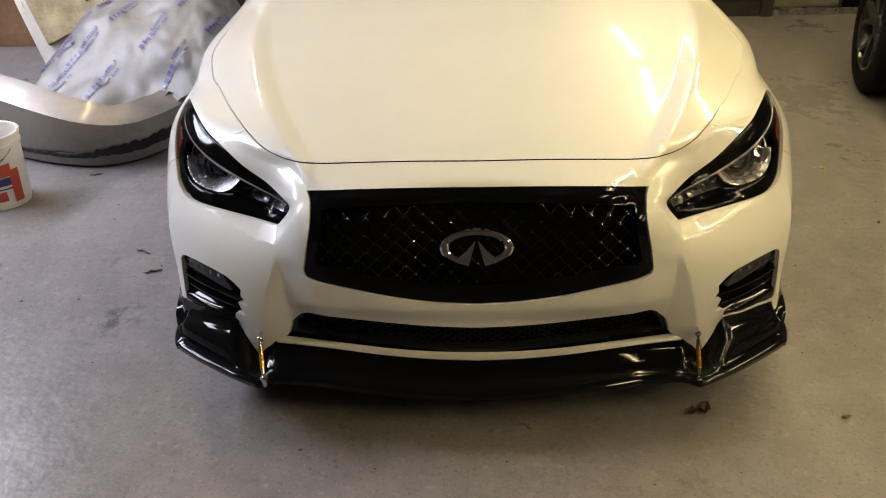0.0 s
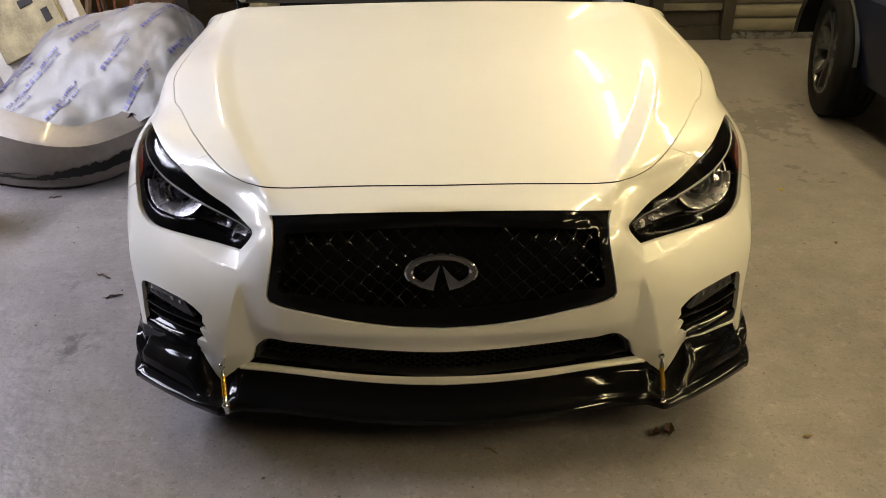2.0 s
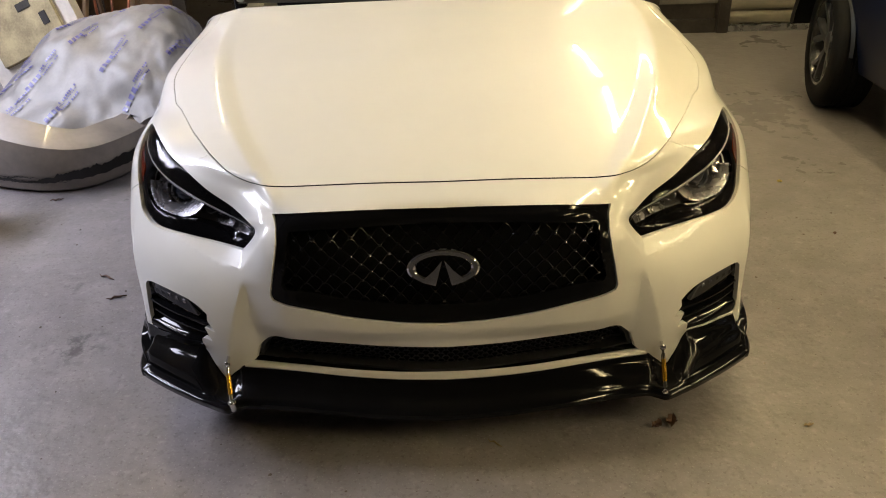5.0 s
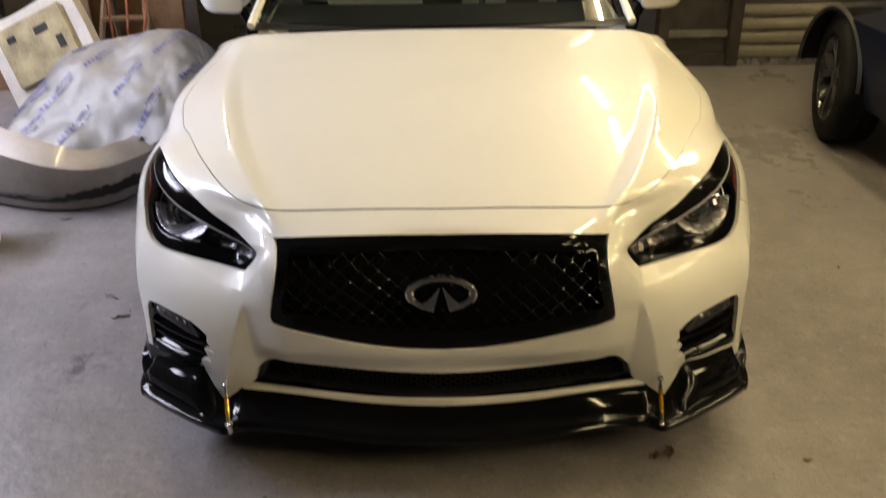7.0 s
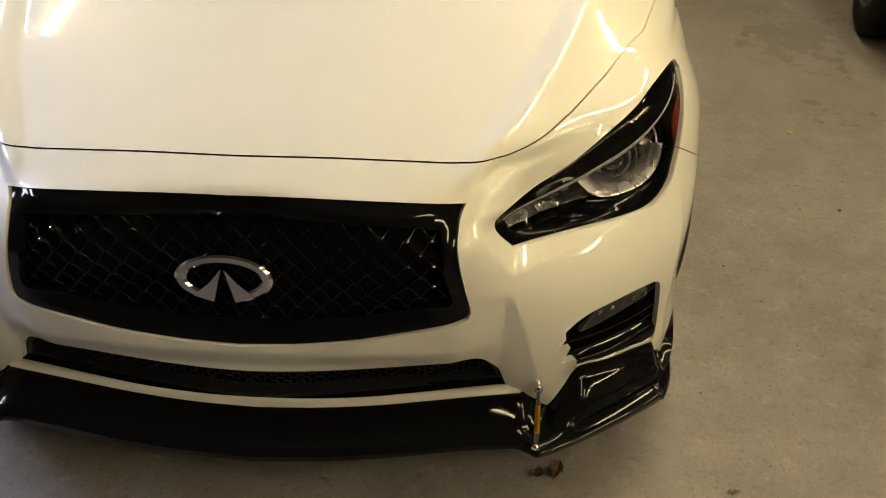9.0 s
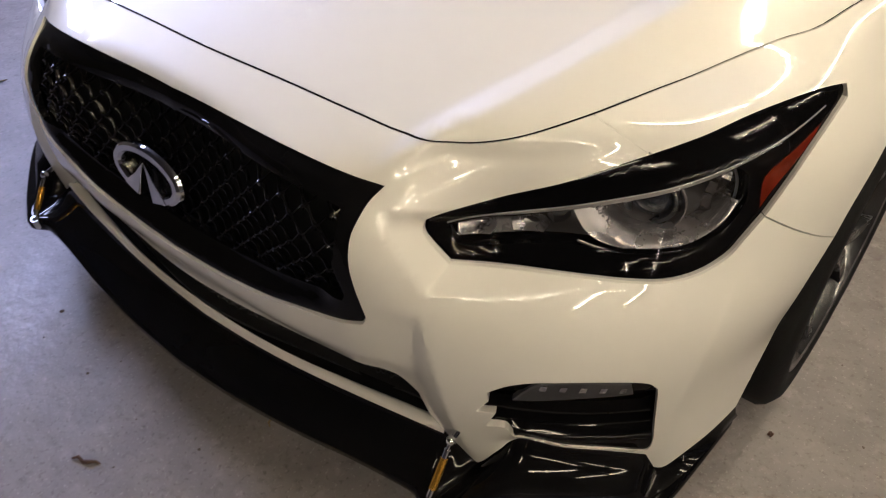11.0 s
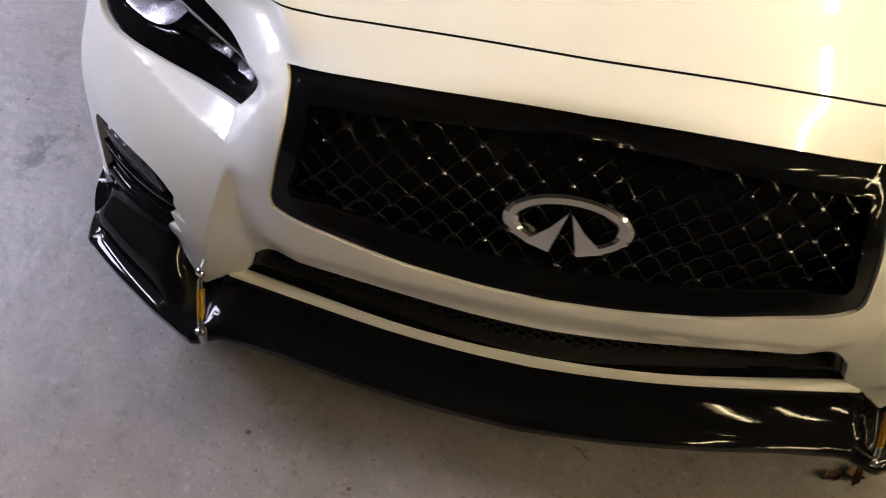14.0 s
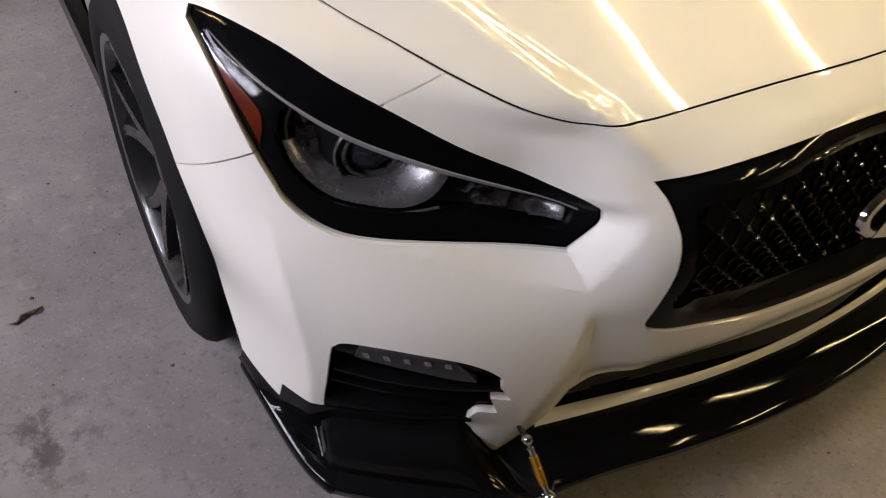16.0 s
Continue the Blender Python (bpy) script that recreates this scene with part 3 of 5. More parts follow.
# lip under the bumper: its upper edge below the bar and on the skin, its blade edge below
LIP_SIDE = [(-8.4, 25.8), (-9.6, 26.9), (-9.2, 27.6), (-7.6, 28.6), (-5.7, 30.2), (-5.8, 31.7), (-6.3, 35.5), (-7.3, 38.7), (-9.3, 39.3), (-9.5, 40.2), (-8.8, 42.5), (-8.1, 46.1)]
LIP_TOP = [(0, .0145, .225), (.13, .019, .228), (.27, .029, .2355), (.41, .046, .2465), (.54, .071, .2460)] + [tuple(skin(a, b, -.002)) for a, b in LIP_SIDE]
LIP_LOW = [(0, -.068), (.15, -.062), (.30, -.046), (.42, -.026), (.53, -.011), (.56, -.018), (.583, -.030), (.605, -.022), (.63, -.008), (.665, .012), (.70, .034), (.775, .085), (.835, .130), (.852, .145), (.866, .160), (.885, .235), (.90, .43)]


def lip_half():
    top, low = spline(LIP_TOP, 6), spline(LIP_LOW, 6)
    rows = []
    up = np.array([0, 0, 1.0])
    for t, (x, y) in zip(top, low):
        deep = t + (CORE - t) * .03
        l = np.array([x, y, float(np.interp(x, [0, .15, .30, .42, .53], [.150, .155, .162, .166, .165]))])
        w = np.array([0, 1.2, .165]) - l
        w /= np.linalg.norm(w)
        side = float(ease(np.array(x), .62, .70))
        belly = t * .55 + l * .45 + w * (.006 - .016 * side) + up * (.004 + .012 * side)
        rows.append([deep + up * .01, t + up * .004, t - up * .004, t * .8 + l * .2 + w * (.004 - .008 * side), belly, t * .22 + l * .78 + w * .008 + up * (.016 + .006 * side), l + w * (.014 + .010 * side) + up * .031,
                     l + w * .004 + up * .0275, l - w * .003 + up * .021, l - w * .002 + up * .006, l + w * .004, l + w * .05 + up * .002, l + w * .25 + up * .02])
    return rows


half = lip_half()
rows = [[(-p[0], p[1], p[2]) for p in r] for r in half[:0:-1]] + half
part("front_lip", loft([list(map(tuple, r))[::-1] for r in rows]), GLOSS_BLACK, car, "gloss black front lip", angle=50)


# ---- grille ----
def inset(poly, d):
    return offset(resample(np.array(poly, float), 0.5), d)


MOUTH = both_sides(chain([(12.6, 0), (12.6, 8), (12.5, 13), (12.2, 17.4)], [(12.2, 17.4), (11.2, 17.5), (8.5, 17.5), (6.2, 18.2), (5.4, 18.0)], [(5.4, 18.0), (4.7, 15), (3.7, 11), (3.0, 7), (2.6, 3.5), (2.5, 0)]))


def frame_lift(a, b):
    """The surround rolls inward below its top edge and above its lower edge."""
    low = np.interp(np.abs(b), [0, 4.4, 7.7, 10.9, 14, 17.6, 19.5], [.6, .7, 1.05, 1.65, 2.5, 3.4, 4.0])
    return -0.005 - 0.017 * ease(a - low, 0.35, 2.1) * (a < 8) * (1 - ease(np.abs(b), 15.5, 18)) - 0.013 * ease(14.4 - a, 0.7, 2.3) * (a > 9) * (1 - ease(np.abs(b), 16, 18.5))


grille = part("grille_frame", panel(GRILLE, [MOUTH], 0.5, lift=frame_lift, rim=0.016, gap=0.10), GLOSS_BLACK, car, "gloss black grille surround")
part("grille_backing", panel(inset(MOUTH, -1.0), [], 1.6, lift=-0.062, rim=0.0), VOID, grille)


def knot_geo(poly, a, period, phase, lift):
    """Small domed caps, turned upward, where a bar touches its neighbour."""
    caps, wide = [], .0145
    poly = np.asarray(poly)
    profile = [(wide * math.sin(t), wide * (math.cos(t) - 1)) for t in (.01, .06, .12, .18, .235)] + [(.0036, -.007)]
    for k in range(-14, 15):
        c = (k * 2 * math.pi - phase) * period / (2 * math.pi)
        if inside(np.array([[a, c]]), poly)[0]:
            p, q, r = (Vector(skin(a + u, c + v, lift + .0035)) for u, v in ((0, 0), (.05, 0), (0, .05)))
            n = (r - p).cross(q - p).normalized()
            n = n if n.y < 0 else -n
            way = Matrix.Rotation(radians(-33 + 4 * math.sin(7.3 * c + 3 * a)), 3, "X") @ n
            caps.append(lathe(profile, 10, Matrix.Translation(p) @ way.to_track_quat("Z", "Y").to_matrix().to_4x4()))
    return caps


def strand_geo(poly, a0, wave, phase, lift, period=1.6, half=0.055, deep=0.004):
    """One wavy bar of the wire mesh, as far as it lies in the mouth."""
    b = np.arange(-22, 22.01, 0.16)
    a = a0 + wave * np.cos(2 * np.pi * b / period + phase)
    ok = inside(np.stack([a, b], 1), poly)
    idx = np.where(ok)[0]
    if len(idx) < 12:
        return None
    a, b = a[idx[0]:idx[-1] + 1], b[idx[0]:idx[-1] + 1]
    weave = 0.0022 * np.cos(4 * np.pi * b / period + 2 * phase)
    rim = [skin(a + half * u, b, lift + weave - deep * v) for u, v in ((-1, 1), (-1, .12), (-.8, 0), (.8, 0), (1, .12), (1, 1))]
    return loft([[tuple(r[i]) for r in rim] for i in range(len(a))], True)


for i in range(11):
    g = strand_geo(inset(MOUTH, -0.4), 2.4 + i * 1.06, 0.50, math.pi * (i % 2), -0.026, 2.1, 0.095, 0.007)
    if g:
        strand = part("mesh_strand", g, MESH_BLACK, grille)
        for cap in knot_geo(inset(MOUTH, 0.25), 2.9 + i * 1.06, 2.1, math.pi * (i % 2), -0.026):
            part("knot", cap, KNOT_BLACK, strand)

low_grille = part("lower_grille_frame", panel(LOW_GRILLE, [inset(LOW_GRILLE, 0.35)], 0.9, lift=-0.014, rim=0.03, gap=0.02, flush=False), SATIN_BLACK, car)
part("lower_grille_backing", panel(LOW_GRILLE, [], 1.6, lift=-0.060, rim=0.0), VOID, low_grille)
for i in range(12):
    g = strand_geo(LOW_GRILLE, -6.6 + i * 0.44, 0.23, math.pi * (i % 2), -0.034, 1.25, 0.045)
    if g:
        part("mesh_strand", g, SATIN_BLACK, low_grille)


# oval badge on the grille: ring and two prongs
def badge():
    tilt = Matrix.Translation((-0.001, -0.003, 0.5805)) @ pose(0, 0, 0, 90 - 13)
    n = 72
    gap = radians(13)
    ts = np.linspace(-math.pi / 2 + gap, 1.5 * math.pi - gap, n)
    ring = loft([[tilt @ Vector((rx * math.cos(t), ry * math.sin(t), z)) for rx, ry, z in ((.086, .044, -.012), (.0905, .0475, 0), (.089, .0465, .006), (.084, .0425, .010), (.073, .0335, .010), (.068, .030, .006), (.066, .029, -.012))] for t in ts], True, True)
    out = []
    for s in (-1, 1):
        low = [(s * .0195, -.0455), (s * .056, -.0345), (s * .046, -.0245), (s * .024, -.006), (s * .0015, .021)]
        rows = [[tilt @ Vector((x, y, z)) for x, y in low] for z in (-.012, .007)]
        rows.append([tilt @ Vector((x * .96 + s * .001, y * .97, .0108)) for x, y in low])
        out.append(loft(rows, True, True))
    return ring, out


ring, prongs = badge()
emblem = part("badge_ring", ring, CHROME, car, "chrome oval badge", angle=25)
for g in prongs:
    part("badge_prong", g, CHROME, emblem, angle=25)


# ---- headlights ----
LAMP_DARK = material("smoked_lamp_plastic", (0.07, 0.07, 0.075), 0.3, vary=0.2, scale=40)
LAMP = chain(LAMP_TOP, LAMP_INNER, LAMP_LOW, LAMP_OUTER, [(28.0, 49.0), (29.0, 49.5), (29.3, 49.0)], LAMP_BACK)[:-1]
WINDOW = chain([(11.2, 24.1), (13.4, 30.0), (15.5, 34.7), (17.4, 38.1), (20.0, 41.5)], [(20.0, 41.5), (19.6, 42.2), (17.4, 42.5), (15.1, 41.6), (13.0, 39.5), (12.1, 36.6), (11.85, 34.3)], [(11.85, 34.3), (11.4, 31.6), (10.5, 28.4), (9.9, 25.8)], [(9.9, 25.8), (10.1, 24.7), (11.2, 24.1)])[:-1]
REFLECTOR = chain([(17.1, 43.45), (19.7, 43.35), (22.1, 44.9)], [(22.1, 44.9), (24.9, 46.9)], [(24.9, 46.9), (22.2, 45.7), (19.1, 44.2), (17.1, 43.45)])[:-1]
TOP_EDGE = spline([(11.5, 23.9), (13.75, 30.0), (15.85, 34.7), (17.75, 38.1), (20.35, 41.4), (23.5, 44.6), (26.6, 47.3)], 8)


def sphere(c, r, n=20, squash=1.0, m=None):
    rows = [[Vector((r * math.sin(math.pi * i / n) * math.cos(2 * math.pi * k / n), r * math.sin(math.pi * i / n) * math.sin(2 * math.pi * k / n), squash * r * math.cos(math.pi * i / n))) for k in range(n)] for i in range(1, n)]
    geo = loft(rows, True, True)
    return moved(geo, (Matrix.Translation(c) @ m) if m else Matrix.Translation(c))


def lamp_parts():
    """Pieces of the lamp on the +x side: name, geometry, material, label."""
    out = [("lamp_bezel", panel(LAMP, [WINDOW], 0.45, lift=-0.010, rim=0.075, gap=0.10)[:2], GLOSS_BLACK, "black headlight bezel")]
    out.append(("lamp_bowl", panel(inset(WINDOW, -0.5), [], 0.9, lift=lambda a, b: -0.044 - 0.042 * np.exp(-((a - 16.3) / 3.2) ** 2 - ((b - 38.0) / 3.4) ** 2), rim=0.0), LAMP_GREY, "grey lamp reflector"))
    axis = Vector((0.30, -0.92, 0.10)).to_track_quat("Z", "Y").to_matrix().to_4x4()
    c = Vector(skin(15.5, 37.3, -0.058))
    place = Matrix.Translation(c) @ axis
    out.append(("projector_ring", lathe([(.035, -.02), (.037, .0), (.039, .012), (.0375, .015), (.033, .014), (.030, .006), (.029, -.01)], 40, place), SATIN_SILVER, "silver projector ring"))
    out.append(("projector_lens", sphere(c + axis @ Vector((0, 0, .002)), .029, 24, 0.62, axis), PROJECTOR, "dark glass projector"))
    out.append(("lamp_shroud", lathe([(.046, .004), (.050, .016), (.0475, .019), (.043, .010), (.040, -.014)], 40, place), LAMP_SILVER, "silver shroud"))
    brim = spline([(14.2, 31.9), (12.75, 33.0), (12.1, 34.5), (12.3, 36.6), (13.2, 39.4), (15.2, 41.4), (17.3, 42.2)], 6)
    well = spline([(15.5, 34.5), (14.4, 35.0), (13.55, 36.2), (13.5, 38.0), (14.5, 39.7), (15.9, 40.7), (17.2, 41.2)], 6)
    out.append(("lamp_scoop", loft([[tuple(skin(*(p + (q - p) * t), -0.018 - 0.036 * t ** 1.7)) for t in (0, .12, .3, .5, .75, 1)] for p, q in zip(brim, well)]), LAMP_SILVER, "bright silver scoop under the projector"))
    lip = spline([(11.9, 32.6), (11.75, 34.4), (11.95, 36.6), (12.9, 39.6), (14.9, 41.75), (17.2, 42.6)], 6)
    out.append(("scoop_rim", tube([tuple(skin(a, b, -0.016)) for a, b in lip], 0.0024, 8), LAMP_SILVER, ""))
    # two small reflectors towards the nose, a bracket between them and the scoop
    for ring, deep in (([(10.2, 24.7), (11.1, 24.6), (11.5, 26.3), (11.1, 27.1), (10.4, 26.8)], .026), ([(10.8, 28.3), (12.0, 28.1), (12.7, 30.1), (12.0, 30.7), (11.2, 30.4)], .036)):
        edge = chain(ring, [ring[-1], ring[0]])[:-1]
        mid = edge.mean(0)
        out.append(("reflector_cup", panel(edge, [], 0.35, lift=lambda a, b: -deep - 0.010 * np.exp(-((a - mid[0]) / .5) ** 2 - ((b - mid[1]) / .9) ** 2), rim=0.004, flush=False), LAMP_SILVER, "silver reflector cup"))
    out.append(("bracket", loft([[tuple(skin(a, b, -l)) for l in (.022, .040)] for a, b in ((13.5, 31.9), (12.9, 31.5), (12.7, 30.9), (13.1, 30.4))]), LAMP_DARK, ""))
    # faceted reflector beside the projector
    for i in range(4):
        for k in range(3):
            a, b, turn = 14.6 + i * 1.15 + .22 * k, 40.1 + .62 * k + .22 * i, .004 * ((i * 2 + k) % 3 - 1)
            cell = [(a, b), (a + 1.0, b + .12), (a + 1.0, b + .64), (a, b + .52)]
            out.append(("reflector_facet", loft([[tuple(skin(*cell[0], -.050 + turn)), tuple(skin(*cell[1], -.046 - turn))], [tuple(skin(*cell[3], -.042 + turn)), tuple(skin(*cell[2], -.044 - turn))]]), LAMP_FACET, ""))
    out.append(("lamp_rib", tube([tuple(skin(a, b, -0.034)) for a, b in spline([(14.4, 41.3), (16.4, 42.1), (18.4, 42.2), (19.6, 41.8)], 5)], 0.0022, 6), SATIN_SILVER, ""))
    width = [0.10 + 0.42 * math.sin(math.pi * min(1, .12 + i / len(TOP_EDGE) * .86)) for i in range(len(TOP_EDGE))]
    out.append(("trim_strip", loft([[tuple(skin(a + .04, b, -.0085)), tuple(skin(a, b, -.0062)), tuple(skin(a - .35 * w, b + .1 * w, -.0078)), tuple(skin(a - .8 * w, b + .2 * w, -.0125))] for (a, b), w in zip(TOP_EDGE, width)]), TRIM_SILVER, "bright bevelled trim strip"))
    out.append(("side_reflector", panel(REFLECTOR, [], 0.6, lift=-0.0065, rim=0.01), AMBER, "amber side reflector"))
    out.append(("lamp_lens", panel(LAMP, [], 0.4, lift=-0.001, rim=0.0, gap=0.10)[:2], LENS_GLASS, "clear headlight lens"))
    return out


PROJECTOR = material("projector_glass", (0.03, 0.035, 0.05), 0.03, coat=1.0, spec=0.9)
LAMP_SILVER = material("silvered_plastic", (0.40, 0.39, 0.40), 0.26, metal=0.85, rough_vary=0.06, scale=25)
TRIM_SILVER = material("silver_trim_lacquer", (0.60, 0.59, 0.60), 0.35, metal=0.35, rough_vary=0.06, scale=25)
LAMP_FACET = material("faceted_lamp_plastic", (0.30, 0.28, 0.28), 0.18, metal=0.9, rough_vary=0.08, scale=30)
lamp_bits = lamp_parts()
for s in (1, -1):
    base = None
    for name, geo, mat, label in lamp_bits:
        g = geo if s > 0 else mirrored(geo)
        if base is None:
            base = part("headlight", g, mat, car, "headlight in a gloss black bezel")
        else:
            ob = part(name, g, mat, base, label)
            if name == "lamp_lens":
                ob.visible_shadow = False


# ---- fog lamp pockets ----
DRL = chain([(-0.2, 29.7), (0.9, 30.4), (1.9, 31.5), (2.35, 34.0), (2.25, 37.0)], [(2.25, 37.0), (0.9, 37.3)], [(0.9, 37.3), (0.6, 34), (0.0, 31), (-0.2, 29.7)])[:-1]
for s in (1, -1):
    side, sill = [1, s], .004 if s > 0 else .001
    pocket = part("fog_pocket", panel(inset(FOG, -0.25) * side, [], 0.7, lift=lambda a, b: -sill - 0.010 * (1 - ease(-a, 3.6, 5.2)) - 0.026 * ease(1.2 - a, 0, 3.2) * (1 - ease(-a, 4.0, 5.2)), rim=0.0), GLOSS_BLACK, car, "gloss black fog lamp pocket")
    lamp = part("running_lamp", panel(DRL * side, [], 0.6, lift=-0.008, rim=0.012), LAMP_DARK, pocket, "clear daytime running lamp")
    for k in range(5):
        a, b = 1.35 + 0.12 * k - 0.03 * k * k, 31.6 + k * 1.25
        cell = panel(np.array([(a - 0.05, b - 0.30), (a + 0.42, b - 0.18), (a + 0.42, b + 0.22), (a - 0.05, b + 0.12)]) * side, [], 0.4, lift=-0.0055, rim=0.004, flush=False)
        part("led_cell", cell, CHROME, lamp)
    lens = part("running_lamp_lens", panel(DRL * side, [], 0.7, lift=-0.003, rim=0.0), LENS_GLASS, lamp)
    lens.visible_shadow = False
    for lo, wide, out_lift in (((-0.9, 28.2), 10.4, -0.006), ((-2.7, 28.6), 10.2, -0.010)):
        fin = [(lo[0] - 0.035 * k * 0.6, lo[1] + wide * k / 10) for k in range(11)]
        part("fin", loft([[tuple(skin(a + 0.18, s * b, out_lift - 0.02)), tuple(skin(a + 0.12, s * b, out_lift)), tuple(skin(a - 0.12, s * b, out_lift)), tuple(skin(a - 0.22, s * b, out_lift - 0.02))] for a, b in fin]), GLOSS_BLACK, pocket)


# ---- support rods of the lip ----
def rod(top, low):
    top, low = Vector(top), Vector(low)
    d = (low - top).normalized()
    at = lambda k: top.lerp(low, k)
    base = part("lip_support_rod", tube([top, low], 0.0036, 12), CHROME, car, "chrome and gold lip support rod")
    part("gold_sleeve", tube([at(.26), at(.27), at(.76), at(.77)], [0.004, 0.0066, 0.0066, 0.004], 14), GOLD, base, "gold anodised sleeve")
    part("collar", tube([at(.14), at(.26)], 0.0056, 12), CHROME, base)
    part("collar", tube([at(.77), at(.90)], 0.0056, 12), CHROME, base)
    for p in (top, low):
        part("ball_joint", sphere(p, 0.0088, 12), CHROME, base)
    part("bolt", tube([top, top + Vector((0, 0.035, 0.008))], 0.005, 8), CHROME, base)
    part("bolt", tube([low + Vector((0, 0, 0.004)), low + Vector((0, 0.002, -0.022))], [0.011, 0.009], 8), CHROME, base)


rod((-.584, .043, .278), (-.570, -.021, .195))
rod((.580, .047, .286), (.580, -.019, .188))


# ---- wheels ----
def wheel_meshes(r, rim, width, face, pocket, spokes):
    """Meshes of a wheel about the x axis, outer face towards +x: name, mesh, material."""
    w = width / 2
    turn = Matrix.Rotation(radians(90), 4, "Y")
    tyre = [(rim - .006, -w * .86), (rim + .012, -w), (r - .03, -w), (r - .008, -w * .88)]
    for k in range(5):
        c = -w * .66 + k * w * .33
        tyre += [(r, c - w * .11), (r, c + w * .09), (r - .007, c + w * .10), (r - .007, c + w * .2)] if k < 4 else [(r, c - w * .11), (r, c + w * .11)]
    tyre += [(r - .008, w * .88), (r - .03, w), (rim + .03, w * 1.02), (rim + .012, w), (rim - .006, w * .86)]
    barrel = [(rim - .002, w * .9), (rim + .006, w * .93), (rim + .004, w * .97), (rim - .010, w * .95), (rim - .02, w * .8), (rim - .035, w * .2), (rim - .035, -w * .8), (rim, -w * .9)]
    out = [("rim", mesh_of("rim", lathe(barrel, 56, turn)), pocket), ("tyre", mesh_of("tyre", lathe(tyre, 64, turn)), RUBBER)]
    hub = [(0.001, w * .74), (.025, w * .75), (.032, w * .72), (.06, w * .70), (.066, w * .62), (.06, w * .3)]
    out.append(("hub", mesh_of("hub", lathe(hub, 32, turn)), face))
    out.append(("brake_disc", mesh_of("brake_disc", lathe([(.06, w * .05), (rim * .72, w * .05), (rim * .72, -w * .05), (.06, -w * .05)], 40, turn)), SATIN_SILVER))
    out.append(("brake_drum", mesh_of("brake_drum", lathe([(.001, -w * .2), (rim - .05, -w * .2), (rim - .05, -w * .3)], 40, turn)), VOID))
    bars = []
    for s in (-1, 1):
        pts = []
        for k in range(7):
            t = k / 6
            rr = .05 + t * (rim - .065)
            ang = s * (0.05 + 0.24 * t ** 1.3)
            half = .019 - .006 * t
            x = w * (.70 + .20 * t)
            c, dn = Vector((0, math.sin(ang) * rr, math.cos(ang) * rr)), Vector((0, math.cos(ang), -math.sin(ang)))
            pts.append([c + dn * half + Vector((x - .035, 0, 0)), c + dn * half * .85 + Vector((x, 0, 0)), c - dn * half * .85 + Vector((x, 0, 0)), c - dn * half + Vector((x - .035, 0, 0))])
        bars.append(loft(pts, True, True))
    me = mesh_of("spoke", join(*bars), angle=30)
    return out, me, spokes, face


def wheel(parent, at, sign, kit, label, lean=0.0, steer=0.0):
    out, spoke, n, face = kit
    base = None
    for name, me, mat in out:
        ob = part("wheel" if base is None else name, me, mat, base or parent, label if base is None else "")
        if base is None:
            base = ob
            ob.matrix_basis = Matrix.Translation(Vector(at) - Vector(parent.location)) @ pose(0, 0, 0, 0, 0, steer if sign > 0 else 180 + steer) @ pose(0, 0, 0, lean, 0, 0)
        else:
            ob.location = (0, 0, 0)
    for k in range(n):
        ob = part("spoke", spoke, face, base)
        ob.location = (0, 0, 0)
        ob.rotation_euler = (2 * math.pi * k / n, 0, 0)
    return base


SEDAN_WHEEL = wheel_meshes(.335, .248, .245, RIM_GREY, RIM_BLACK, 5)
for s in (1, -1):
    wheel(car, (s * .817, .80, .335), s, SEDAN_WHEEL, "dark alloy wheel with low-profile tyre", 17)
    wheel(car, (s * .792, 3.66, .335), s, SEDAN_WHEEL, "dark alloy wheel with low-profile tyre", 5)
    liner = [[(s * x, .81 + .40 * math.cos(t), .33 + .40 * math.sin(t)) for x in (.42, .66, .885)] for t in np.linspace(-.45, math.pi + .45, 24)]
    part("wheel_liner", loft(liner), VOID, car)


# ---- sides, roof and cabin ----
def sill(y):
    d = abs(y - 3.66)
    return .33 + math.sqrt(.375 ** 2 - d * d) if d < .37 else .20


def side_row(y, z_low=None):
    lo = sill(y) if z_low is None else z_low
    tail = max(0, (y - 3.9) / .85)
    x0, top = .905 - .16 * tail ** 2.2, .80 + .13 * ease(y, 1.5, 3.6)
    pts = []
    for k in range(15):
        z = lo + (top - lo) * k / 14
        u = (z - .58) / .38
        x = x0 - .05 * max(0, -u) ** 2 - .025 * max(0, u) ** 2.4 + .010 * math.exp(-((z - .74) / .03) ** 2) - .004
        if z > top - .05:
            x -= .05 * ((z - top + .05) / .05) ** 2
        pts.append((x, y, z))
    return pts


def side_panel(y0, y1, n, name, label=""):
    for s in (1, -1):
        rows = [side_row(y) for y in np.linspace(y0 + .002, y1 - .002, n)]
        first, last = [(x - .02, y, z) for x, y, z in rows[0]], [(x - .02, y, z) for x, y, z in rows[-1]]
        g = loft([first] + rows + [last])
        g = mirrored(g) if s < 0 else g
        ob = part(name, g, PAINT, car, label)
        if name == "door":
            yh = y0 + (y1 - y0) * .80
            x = .914
            part("door_handle", tube([(s * (x - .01), yh - .09, .80), (s * (x + .022), yh - .07, .803), (s * (x + .026), yh, .805), (s * (x + .022), yh + .07, .803), (s * (x - .01), yh + .09, .80)], .011, 10), PAINT, ob)


